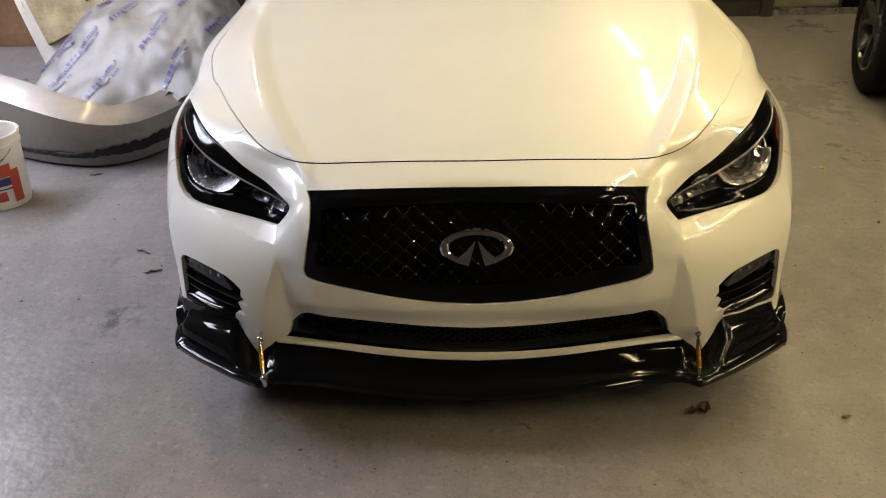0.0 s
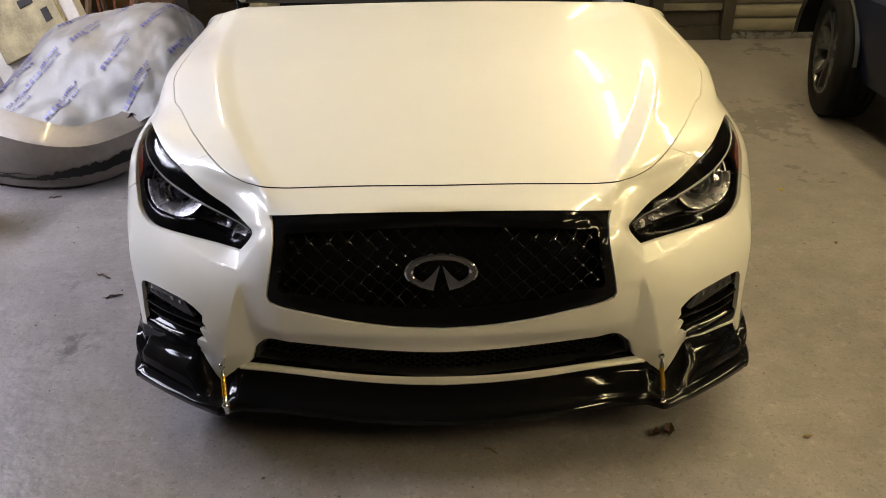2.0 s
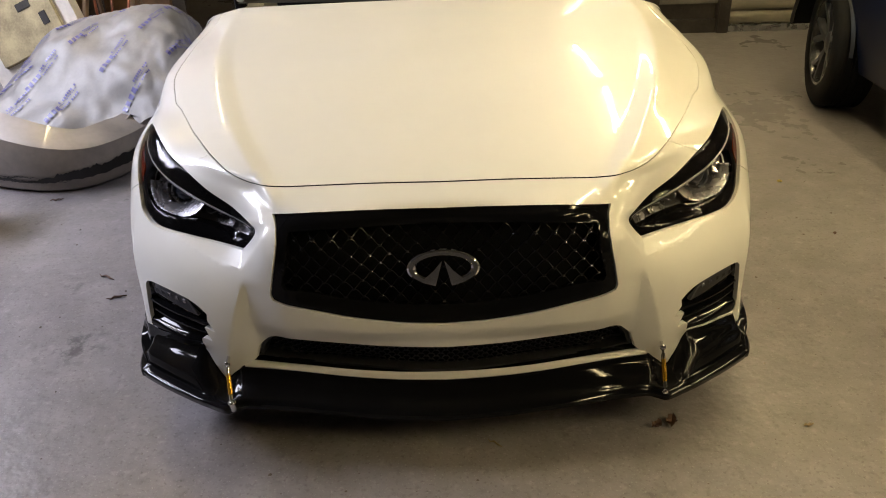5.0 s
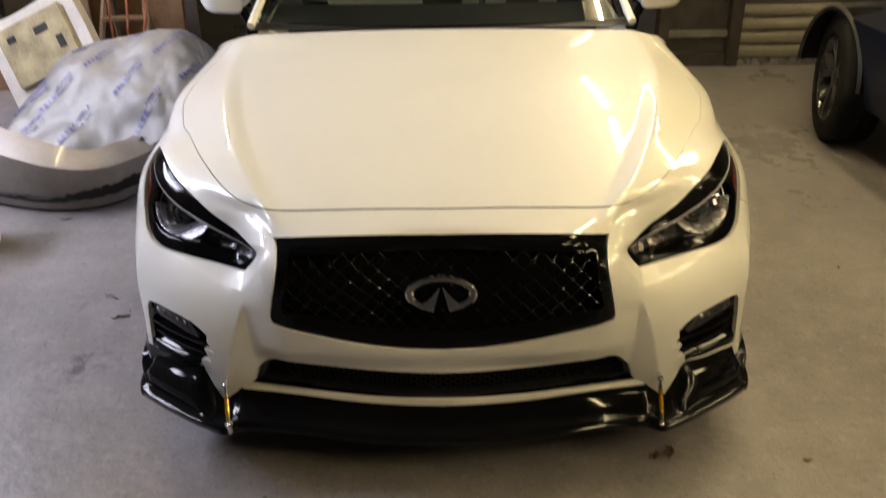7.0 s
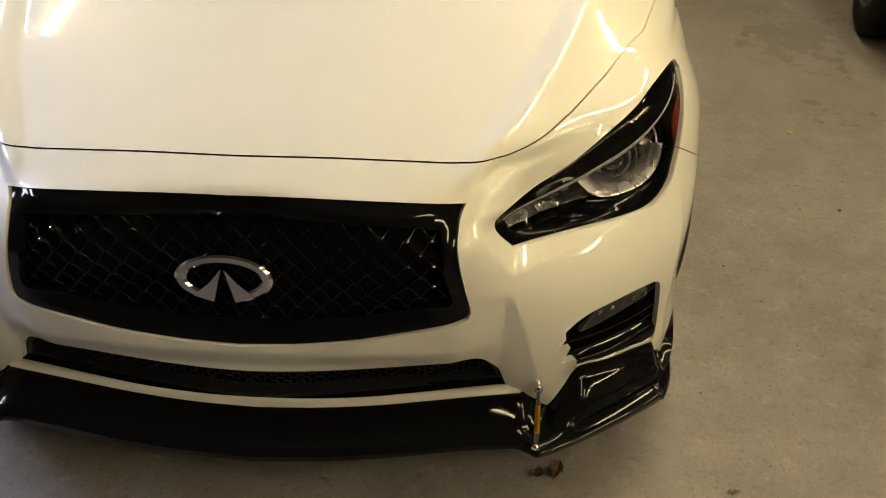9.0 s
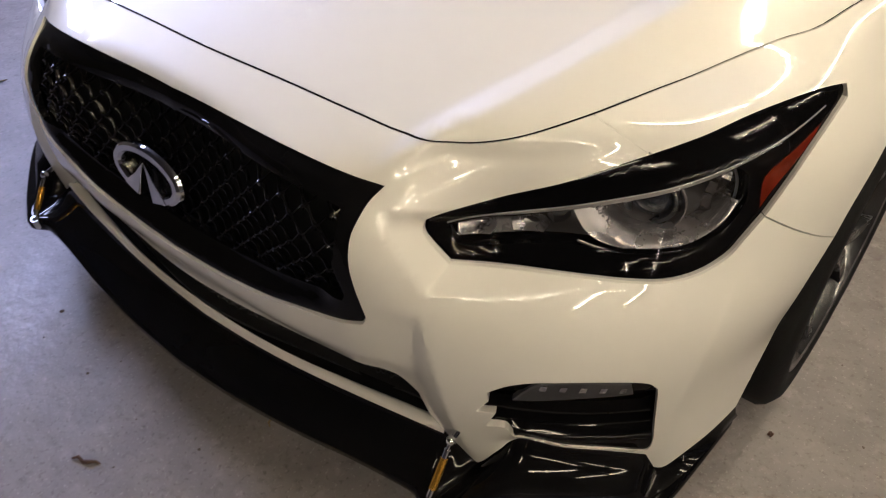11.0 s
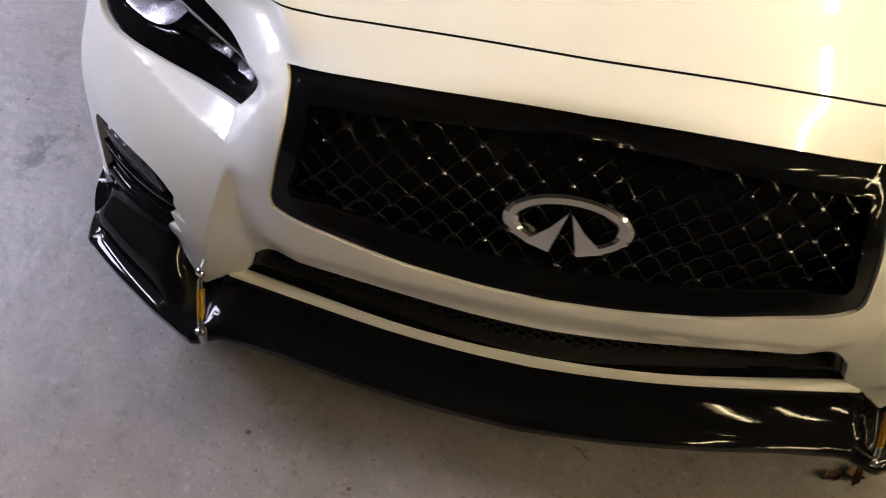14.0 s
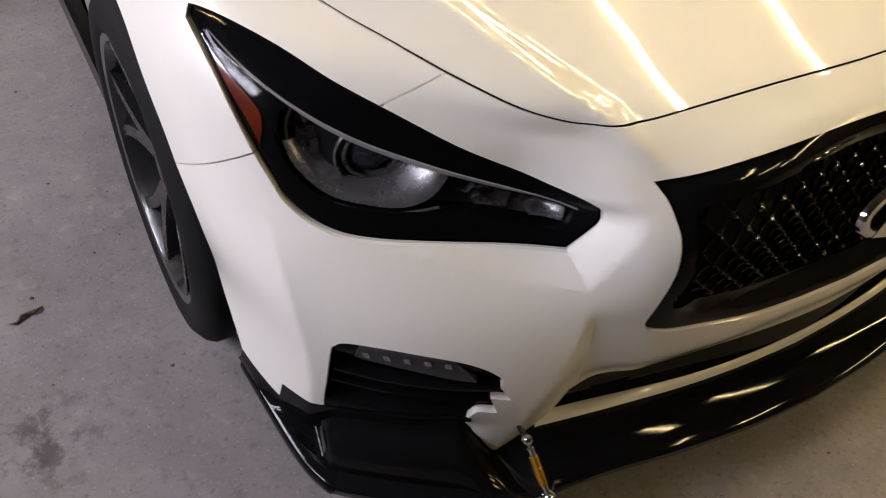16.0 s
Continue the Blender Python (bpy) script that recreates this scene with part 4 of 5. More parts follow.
side_panel(1.50, 2.62, 14, "door", "white front door")
side_panel(2.62, 3.50, 12, "door", "white rear door")
side_panel(3.50, 4.74, 30, "rear_quarter")
for s in (1, -1):
    low = [[(s * (.905 - .006 * k), y, .62 - .105 * k) for k in range(5)] for y in np.linspace(1.19, 1.50, 4)]
    part("fender_tail", loft(low if s > 0 else [r[::-1] for r in low]), PAINT, car)
    part("sill", loft([[(s * .88, y, .23), (s * .915, y, .21), (s * .92, y, .17), (s * .86, y, .15), (s * .5, y, .16)] for y in np.linspace(1.17, 3.3, 4)]), GLOSS_BLACK, car, "gloss black side skirt")


def roof_line(y):
    """Half width and height of the roof's edge along the car."""
    return float(np.interp(y, [1.45, 1.85, 2.30, 2.8, 3.3, 3.9, 4.3], [.735, .668, .585, .57, .57, .60, .66])), float(np.interp(y, [1.45, 1.85, 2.30, 2.8, 3.3, 3.9, 4.3], [.952, 1.185, 1.375, 1.425, 1.40, 1.20, 1.00]))


def arc_row(y0, x, z, bow_y, bow_z, n=17):
    return [(x * u, y0 - bow_y * (1 - u * u), z + bow_z * (1 - u * u)) for u in np.linspace(-1, 1, n)]


screen = [arc_row(1.50 + .02 * 0, .715, .955, .085, -.012), arc_row(1.68, .690, 1.065, .09, .0), arc_row(1.90, .650, 1.195, .09, .015), arc_row(2.12, .605, 1.300, .09, .027), arc_row(2.34, .565, 1.385, .09, .035)]
screen = [list(r) for r in zip(*[spline([r[i] for r in screen], 4) for i in range(17)])]
part("windscreen", loft(screen), WINDOW_GLASS, car, "tinted windscreen").visible_shadow = False
part("cowl_strip", loft([arc_row(1.415, .74, .942, .02, .0), arc_row(1.44, .74, .938, .03, -.004), arc_row(1.52, .73, .952, .085, -.012)]), SATIN_BLACK, car, "black cowl panel")
roof_rows = [arc_row(2.335, .575, 1.390, .09, .036)] + [arc_row(y, roof_line(y)[0], roof_line(y)[1], .03, .045) for y in (2.6, 2.9, 3.2, 3.45)]
roof_rows = [list(r) for r in zip(*[spline([r[i] for r in roof_rows], 4) for i in range(17)])]
part("roof", loft(roof_rows), PAINT, car)
rear = [arc_row(3.45, .57, 1.36, .03, .05), arc_row(3.75, .59, 1.25, -.02, .045), arc_row(4.1, .63, 1.05, -.05, .02)]
part("rear_window", loft(rear), WINDOW_GLASS, car)
trunk = [arc_row(4.10, .70, 1.02, -.05, .025), arc_row(4.4, .72, 1.01, -.06, .03), arc_row(4.66, .70, 1.00, -.08, .03), arc_row(4.72, .70, .93, -.08, .01), arc_row(4.70, .72, .62, -.08, 0)]
part("trunk_lid", loft([list(r) for r in zip(*[spline([r[i] for r in trunk], 4) for i in range(17)])]), PAINT, car)
part("rear_bumper", loft([arc_row(4.72, .76, .64, -.10, 0), arc_row(4.76, .77, .52, -.10, 0), arc_row(4.75, .76, .32, -.10, 0), arc_row(4.68, .72, .22, -.10, 0)]), PAINT, car)
part("under_tray", box(-.80, .25, .20, .80, 4.6, .24, 0), VOID, car)
part("firewall", box(-.80, 1.38, .24, .80, 1.42, .90, 0), VOID, car)
for s in (1, -1):
    outer = [Vector((s * roof_line(y)[0], y, roof_line(y)[1])) for y in (1.44, 1.65, 1.85, 2.1, 2.30, 2.55, 2.8, 3.1, 3.3, 3.6, 3.9, 4.2)]
    part("roof_pillar", tube(spline([tuple(p) for p in outer], 3), [.016] * 34, 10), PAINT, car)
    glass_rows = [[(s * roof_line(y)[0], y, roof_line(y)[1] - .02), (s * (.80 + .03 * ease(y, 1.7, 3.4)), y, .84 + .10 * ease(y, 1.5, 3.6))] for y in np.linspace(1.75, 3.75, 12)]
    part("side_window", loft(glass_rows), WINDOW_GLASS, car)
    part("window_pillar", loft([[(s * (roof_line(2.62)[0] + .006), y, 1.40), (s * .852, y, .96)] for y in (2.58, 2.68)]), GLOSS_BLACK, car)
    # door mirror
    m = Matrix.Translation((s * .878, 1.74, 1.018))
    shell = [[m @ Vector((s * (rx * math.copysign(abs(math.cos(t)) ** .5, math.cos(t)) + .012 * k), y, rz * math.copysign(abs(math.sin(t)) ** .55, math.sin(t)) + .010 * math.cos(t))) for t in np.linspace(0, 2 * math.pi, 25)[:-1]] for k, (y, rx, rz) in enumerate(((-.055, .04, .035), (-.05, .066, .056), (-.03, .080, .066), (.0, .086, .071), (.045, .087, .072), (.055, .083, .068)))]
    mirror = part("door_mirror", loft(shell, True, True), PAINT, car, "white door mirror")
    part("mirror_glass", box(s * .878 - .070, 1.797, .962, s * .878 + .070, 1.801, 1.074, .001), CHROME, mirror)
    part("mirror_arm", tube([(s * .80, 1.74, .86), (s * .815, 1.745, .92), (s * .84, 1.75, .965)], [.026, .018, .02], 10), GLOSS_BLACK, mirror)

# cabin
part("dashboard", loft([arc_row(1.62, .70, .93, .10, 0), arc_row(1.85, .70, .965, .05, .0), arc_row(2.0, .70, .93, .02, 0), arc_row(2.02, .70, .70, 0, 0)]), DASH, car)
part("cabin_floor", box(-.80, 1.5, .30, .80, 4.0, .33, 0), DASH, car)
for s in (1, -1):
    x = s * .37
    seat = part("seat", box(x - .26, 2.25, .42, x + .26, 2.75, .60, .07, 4), LEATHER, car, "beige leather front seat")
    back = [[(x + wx * u, 2.72 + .10 * k + (.03 * (1 - u * u) if 1 else 0) - .05, .55 + .13 * k) for u in np.linspace(-1, 1, 9)] for k, wx in enumerate((.25, .26, .26, .25, .20))]
    thick = [[(a, b + .12, c) for a, b, c in r] for r in back]
    part("seat_back", join(loft(back), loft([r[::-1] for r in thick]), loft([back[-1], thick[-1]]), loft([[r[0] for r in back], [r[0] for r in thick]]), loft([[r[-1] for r in thick], [r[-1] for r in back]])), LEATHER, seat)
    part("headrest", box(x - .13, 3.02, 1.10, x + .13, 3.12, 1.28, .05, 4), LEATHER, seat)
part("rear_seat", box(-.62, 3.25, .40, .62, 3.8, .95, .10, 4), LEATHER, car)
wheel_m = Matrix.Translation((.37, 2.08, .93)) @ pose(0, 0, 0, 65, 0, 0)
steer = part("steering_wheel", tube([wheel_m @ Vector((.185 * math.cos(t), .185 * math.sin(t), 0)) for t in np.linspace(0, 2 * math.pi, 33)], .015, 8), DASH, car)
part("steering_boss", lathe([(.001, .02), (.07, .015), (.075, -.03)], 20, wheel_m), DASH, steer)


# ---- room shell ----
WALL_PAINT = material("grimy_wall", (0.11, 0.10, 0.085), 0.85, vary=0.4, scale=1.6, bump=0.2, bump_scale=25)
# wall paint darkened for the unlit far end; the shade is in the colour
SHADED_WALL = material("shaded_wall", (0.022, 0.020, 0.017), 0.9, vary=0.4, scale=1.6)
CEILING_PAINT = material("ceiling_boards", (0.05, 0.044, 0.036), 0.85, vary=0.3, scale=1.2)
WOOD = material("brown_board", (0.22, 0.12, 0.06), 0.6, vary=0.5, scale=3.0, bump=0.15, bump_scale=40)
WOOD_LIGHT = material("pale_timber", (0.24, 0.15, 0.085), 0.6, vary=0.4, scale=4.0, bump=0.1, bump_scale=60)
STEEL_DARK = material("dark_steel", (0.07, 0.06, 0.055), 0.5, metal=0.4, vary=0.4, scale=6)
SHUTTER = material("cream_shutter_steel", (0.22, 0.20, 0.155), 0.45, vary=0.35, scale=2.5, rough_vary=0.1)
H = 3.05
walls = (("wall_east", (4.6, -6, 0, 4.75, 9, H)), ("wall_south", (-4.15, -6.15, 0, 4.6, -6, H)), ("wall_north", (-4.15, 8.0, 0, 4.6, 8.15, H)),
         ("wall_west_front", (-4.3, -6, 0, -4.15, 0, H)), ("wall_west_back", (-4.3, 3.65, 0, -4.15, 8, H)), ("wall_west_sill", (-4.3, 0, 0, -4.15, 3.65, 2.42)), ("wall_west_lintel", (-4.3, 0, 2.96, -4.15, 3.65, H)),
         ("wall_shutter_side", (3.42, 4.60, 0, 4.6, 4.75, H)), ("wall_shutter_lintel", (1.6, 4.60, 2.45, 3.42, 4.75, H)))
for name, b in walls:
    solid(name, box(*b, 0), SHADED_WALL if name == 'wall_north' else WALL_PAINT, "grimy painted garage wall in shadow", "wall", kind="structure", smooth=False)
solid("ceiling", box(-6.8, -6.2, H, 4.8, 8.2, H + .12, 0), CEILING_PAINT, "dusty boarded garage ceiling", "ceiling", kind="structure", smooth=False)

# single-tube strip lights
HOUSING = material("white_enamel", (0.7, 0.7, 0.66), 0.4)
COOL_TUBE = material("cool_white_tube", (0.90, 0.91, 1.0), 0.4, emit=COOL_POWER)
TUBE = material("fluorescent_tube", (1.0, 0.815, 0.43), 0.4, emit=TUBE_POWER)


def strip_light(at, mat):
    x, y, z = at
    light = thing("strip_light", "single-tube fluorescent strip light under the ceiling", "ceiling light", (x, y, z), "strip lights")
    part("housing", loft([[(x + dx, y + e * .65, z + dz) for dx, dz in ((-.11, -.015), (-.11, .0), (-.06, .05), (.06, .05), (.11, .0), (.11, -.015), (.095, .0), (-.095, .0))] for e in (-1, 1)], True, True), HOUSING, light, smooth=False)
    part("stem", tube([(x, y, z + .05), (x, y, H)], .012, 8), HOUSING, light)
    part("tube", tube([(x, y - .60, z - .03), (x, y + .60, z - .03)], .018, 12), mat, light)
    for e in (-1, 1):
        part("lamp_holder", box(x - .03, y + e * .62 - .012, z - .05, x + .03, y + e * .62 + .012, z + .01, .003), HOUSING, light)
    return light


warm_light = strip_light((1.2, .80, 2.78), TUBE)
# the row at x 3.7 is added fill for the car's right front
for x, y in ((1.2, 2.25), (1.2, 3.75), (1.5, -1.75), (2.3, .85), (2.3, 2.5), (-2.15, 2.95), (2.6, -2.3), (3.7, .5), (3.7, -.9), (3.7, -2.3)):
    copy_thing(warm_light, pose(x, y, 2.78))
cool_light = strip_light((-3.55, .5, 2.78), COOL_TUBE)
for x, y in ((-3.55, 1.95),):
    copy_thing(cool_light, pose(x, y, 2.78))

# roller shutter and framed opening behind the car
shutter = thing("roller_shutter", "closed cream ribbed steel roller shutter", "roller shutter", (2.85, 4.6, 0))
slat_mesh = mesh_of("slat", loft([[(x, 4.60 - d, z) for d, z in ((.0, .0), (.010, .006), (.022, .026), (.022, .066), (.010, .090), (.0, .098))] for x in (2.28, 3.42)]), angle=60)
for k in range(23):
    part("slat", slat_mesh, SHUTTER, shutter).location += Vector((0, 0, .05 + .104 * k))
part("bottom_rail", box(2.28, 4.55, .0, 3.42, 4.61, .05, .006), SATIN_SILVER, shutter)
RAIL_GREY = material("worn_grey_enamel", (0.16, 0.145, 0.12), 0.6, vary=0.3, scale=8)
door_frame = thing("steel_doorway", "dark steel framed double door with glazed panels", "door", (1.95, 4.6, 0))
for x0, x1 in ((1.64, 1.72), (2.18, 2.27)):
    part("post", box(x0, 4.52, 0, x1, 4.66, 2.45, .006), STEEL_DARK, door_frame)
part("rail", box(1.72, 4.56, .22, 2.18, 4.60, .27, .004), RAIL_GREY, door_frame)
part("rail", box(1.72, 4.55, .0, 2.18, 4.62, .10, .004), STEEL_DARK, door_frame)
part("leaf", box(1.72, 4.60, .10, 2.18, 4.63, 2.45, .004), STEEL_DARK, door_frame)
part("conduit", tube([(2.12, 4.54, .5), (2.12, 4.54, 2.4)], .018, 8), RUBBER, door_frame)

# boards leaning against the back left
for k, (x, y, w, h, mat) in enumerate(((-3.45, 4.10, .55, 2.3, WOOD), (-2.78, 4.05, .60, 2.2, WOOD), (-2.42, 4.25, .12, 2.35, STEEL_DARK), (-1.95, 4.3, .10, 2.3, WOOD), (-1.84, 4.32, .09, 2.3, STEEL_DARK))):
    g = moved(box(-w / 2, -.012, 0, w / 2, .012, h, .003), Matrix.Translation((x, y, 0)) @ pose(0, 0, 0, -6 + k * .6, 0, 2 * k - 3))
    solid("leaning_board", g, mat, ("brown wooden board leaning upright at the back" if mat is WOOD else "dark stained plank leaning upright at the back"), "board", "leaning boards")
solid("wall_board_stack", box(-4.09, 4.55, 0, -1.98, 4.65, 2.6, .01), WOOD, "brown timber panelling behind the stored parts", "panelling", kind="structure")


def step_ladder(at):
    x, y, z = at
    lad = thing("step_ladder", "pale wooden step ladder with a narrow top step", "ladder", at)
    for s in (-1, 1):
        part("stile", tube([(x + s * .20, y - .30, 0), (x + s * .13, y, .72)], .022, 6), WOOD_LIGHT, lad)
        part("back_leg", tube([(x + s * .17, y + .25, 0), (x + s * .12, y + .02, .70)], .016, 6), WOOD_LIGHT, lad)
    for k in range(3):
        t = (k + 1) / 4
        part("step", box(x - .20 + .06 * t, y - .32 + .28 * t, .72 * t - .012, x + .20 - .06 * t, y - .22 + .28 * t, .72 * t + .012, .003), WOOD_LIGHT, lad)
    part("top_step", box(x - .17, y - .08, .70, x + .17, y + .10, .735, .004), WOOD_LIGHT, lad)
    return lad


step_ladder((-2.16, 3.95, 0))
ORANGE = material("orange_cord", (0.20, 0.055, 0.025), 0.5, vary=0.2, scale=20)
for k in range(3):
    pts = [(-2.30 + .12 * k + .02 * math.sin(i * .9 + k), 3.93 + .02 * k, 2.1 - .30 * i) for i in range(5)] + [(-2.22 + .12 * k, 3.80, .78 - .08 * k), (-2.15 + .1 * k, 3.60, .45), (-2.08 + .08 * k, 3.52, .014)]
    solid("extension_cord", tube(spline(pts, 6), .009, 8), ORANGE, "orange extension cord hanging beside the ladder", "cord", "hanging cords")

# loose car door leaning on the boards
DOOR_WHITE = material("old_white_paint", (0.62, 0.58, 0.52), 0.45, vary=0.25, scale=5, coat=0.2)
TRIM_BEIGE = material("beige_foam_backing", (0.42, 0.35, 0.20), 0.8, vary=0.45, scale=9, bump=0.3, bump_scale=60)
lean = Matrix.Translation((-2.255, 3.20, 0.165)) @ pose(0, 0, 0, -9, 0, -12) @ pose(0, 0, 0, 0, -24, 0) @ Matrix.Diagonal((.64, 1, .80, 1))


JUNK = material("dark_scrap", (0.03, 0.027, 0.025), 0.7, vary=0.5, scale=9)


def door_outline(n=40):
    return spline([(-.62, .02), (-.60, .62), (-.54, 1.12), (-.40, 1.36), (-.20, 1.40), (.02, 1.28), (.22, 1.02), (.42, .74), (.47, .60), (.47, .25), (.42, .02)], 5)


outline = door_outline()
hole = spline([(-.50, .80), (-.48, 1.10), (-.36, 1.27), (-.20, 1.30), (-.04, 1.19), (.10, 1.02), (.22, .84), (.18, .78)], 5, True)
bm = bmesh.new()
ext = [bm.verts.new((x, 0, z)) for x, z in outline]
inn = [bm.verts.new((x, 0, z)) for x, z in hole]
edges = [bm.edges.new((c[i], c[(i + 1) % len(c)])) for c in (ext, inn) for i in range(len(c))]
bmesh.ops.triangle_fill(bm, edges=edges, use_beauty=True)
bmesh.ops.solidify(bm, geom=bm.faces[:], thickness=.07)
bm.verts.index_update()
shell = [tuple(v.co) for v in bm.verts], [tuple(v.index for v in f.verts) for f in bm.faces]
bm.free()
loose = solid("loose_car_door", moved(shell, lean), DOOR_WHITE, "old white car door standing loose behind the bag", "car door", smooth=False)
part("door_trim", moved(box(-.46, -.100, .24, .34, -.072, .70, .02, 3), lean), TRIM_BEIGE, loose, "beige foam-backed inner panel")
for x, z, w, h in ((-.30, .60, .10, .05), (.05, .58, .16, .06), (.20, .44, .08, .10)):
    part("trim_recess", moved(box(x - w / 2, -.104, z - h / 2, x + w / 2, -.090, z + h / 2, .004), lean), JUNK, loose, "dark hole in the panel")
part("door_glass", moved(box(-.50, .03, .76, .23, .036, 1.31, .002), lean @ Matrix.Identity(4)), WINDOW_GLASS, loose)
part("door_strut", moved(tube([(-.56, -.05, .30), (-.53, -.06, .62)], .012, 8), lean), CHROME, loose)

# damaged bumper cover lying on the floor
OLD_SILVER = material("scuffed_silver_paint", (0.27, 0.24, 0.215), 0.42, metal=0.3, coat=0.15, vary=0.28, scale=4, rough_vary=0.14, bump=0.03, bump_scale=18)
path = spline([(-3.2, 2.28), (-2.7, 2.17), (-2.36, 2.03), (-2.05, 1.90), (-1.80, 1.86), (-1.62, 1.95), (-1.50, 2.22), (-1.48, 2.60), (-1.54, 3.02)], 8)
rows = []
for i, (x, y) in enumerate(path):
    a, b = path[max(i - 1, 0)], path[min(i + 1, len(path) - 1)]
    t = Vector((b[0] - a[0], b[1] - a[1], 0)).normalized()
    o = Vector((t.y, -t.x, 0))
    k = i / (len(path) - 1)
    h = .40 - .13 * float(ease(np.array(k), .2, .62))
    jag = .010 * math.sin(41 * k) * (k > .7)
    rows.append([Vector((x, y, 0)) + o * d + Vector((0, 0, z)) for d, z in ((-.10, .015), (.0, .004), (.02, .02), (.032, .06), (.050, .11), (.062, h * .55), (.057, h - .055), (.042, h - .046), (-.03, h - .016 + jag * .3), (-.085, h + jag), (-.10, h - .02 + jag))])
old = solid("damaged_bumper", loft([[tuple(p) for p in r] for r in rows]), OLD_SILVER, "scuffed silver bumper cover lying on the floor", "bumper", angle=32)
TORN = material("torn_black_plastic", (0.012, 0.011, 0.010), 0.55, vary=0.3, scale=30)
rnd = random.Random(31)


def on_bumper(i, u):
    """A spot just off the cover: i along its length, u up its flank (0 at the foot)."""
    j = min(int(i), len(rows) - 2)
    low, mid, top = (Vector(rows[j][n]).lerp(Vector(rows[j + 1][n]), i - j) for n in (3, 4, 5))
    o = Vector(rows[j][5]) - Vector(rows[j][8])
    o.z = 0
    return tuple((low.lerp(mid, u) if u < 1 else mid.lerp(top, min(u - 1, .9))) + o.normalized() * .005)


def torn(i0, i1, foot, rise, thick, peak, rag):
    strip, n = [], int((i1 - i0) * 4)
    drift = [0.0, 0.0]
    for j in range(n + 1):
        k = j / n
        drift = [.7 * d + rnd.uniform(-rag, rag) for d in drift]
        lo = max(0, foot + rise * k + drift[0] * .7)
        hi = lo + max(.015, thick * math.sin(math.pi * k ** peak) * (1 + drift[1] * 1.5))
        strip.append([on_bumper(i0 + (i1 - i0) * k, lo + (hi - lo) * e) for e in (0, .33, .66, 1)])
    return loft(strip)


part("torn_edge", torn(26, 56, .04, .55, 1.35, 1.15, .10), TORN, old, "torn black plastic underside")
part("scuff", torn(12, 34, .0, .06, .42, .9, .12), TORN, old, "black scrape along the lower edge")
part("scuff", torn(22, 30, .5, .15, .14, 1.0, .10), TORN, old, "black scrape along the lower edge")

# printed plastic bag over stored parts
BAG = material("white_plastic_film", (0.20, 0.19, 0.18), 0.5, vary=0.2, scale=7, bump=0.2, bump_scale=9)
INK = material("blue_print", (0.075, 0.07, 0.235), 0.4, vary=0.3, scale=40)


def bag_point(u, v, lift=0.0):
    """u from the right end (0) to the left (1), v from the near rim (0) over the crest (1) to the far side (2)."""
    th, s = math.pi * u, math.sin(math.pi * min(max(v, 0), 2) / 2)
    x = -1.82 + (.60 - .10 * v) * math.cos(th)
    y = 2.24 + .60 * v - .10 * math.sin(th) * (1 - v * .5)
    z = .11 + .23 * float(ease(np.array(.50 - u), 0, .45)) + (.46 * s + .03) * max(math.sin(th), 0) ** .8 + .04 * s * math.cos(th - .6)
    p = Vector((x, y, z))
    w = noise.noise(p * 3.1) * .045 + noise.noise(p * 8 + Vector((3, 1, 7))) * .012 + abs(noise.noise(p * Vector((3, 9, 5)))) * .03 - abs(noise.noise(p * Vector((17, 9, 14)) + Vector((5, 2, 1)))) * .014
    return p + Vector((w * .3, -w * .6, w + lift))


rows = [[tuple(bag_point(u, v)) for u in np.linspace(.0, 1.0, 72)] for v in np.linspace(0, 1.9, 64)]
bag = solid("plastic_bag", loft(rows), BAG, "crumpled white plastic bag with blue print over parts", "plastic bag", angle=80)
bars = []


def print_block(u, v, along, across, long, tall):
    """A small printed bar; along runs up to the right, across down to the right, metres."""
    q = []
    for t in (0, 1):
        row = []
        for c in (0, .5, 1):
            d, e = along + long * t, across + tall * c
            right, up = .64 * d + .77 * e, .77 * d - .64 * e
            row.append(tuple(bag_point(u - right / (1.75 * max(.35, math.sin(math.pi * u))), v + up / .74, .004) + Vector((0, -.003, 0))))
        q.append(row)
    return loft(q)


for r in range(5):
    for c in range(4):
        u0, v0 = .13 + .22 * c + .10 * (r % 2) + .02 * math.sin(5 * r + c), .12 + .27 * r + .03 * math.sin(3 * c)
        if u0 > .93:
            continue
        for k in range(4):
            bars.append(print_block(u0, v0, .024 * k, 0, .016, .030))
        for line in range(3):
            for k in range(10):
                if (k * 3 + line + r + c) % 7 != 5:
                    bars.append(print_block(u0, v0, .102 + .011 * k - .009 * line, -.016 + .021 * line, .0078, (.014, .005, .011)[line]))
tagged(part("blue_print", join(*bars), INK, bag, "rows of small blue printed bars", smooth=False), kind="stuff")
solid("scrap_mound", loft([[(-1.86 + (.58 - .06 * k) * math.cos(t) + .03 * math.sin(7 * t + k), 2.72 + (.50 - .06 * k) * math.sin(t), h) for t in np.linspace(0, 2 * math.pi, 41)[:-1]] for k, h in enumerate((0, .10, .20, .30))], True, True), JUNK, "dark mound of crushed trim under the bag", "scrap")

CLEAR_SCRAP = material("pale_clear_plastic", (0.27, 0.25, 0.22), 0.45, coat=0.1, vary=0.4, scale=12, bump=0.3, bump_scale=22)


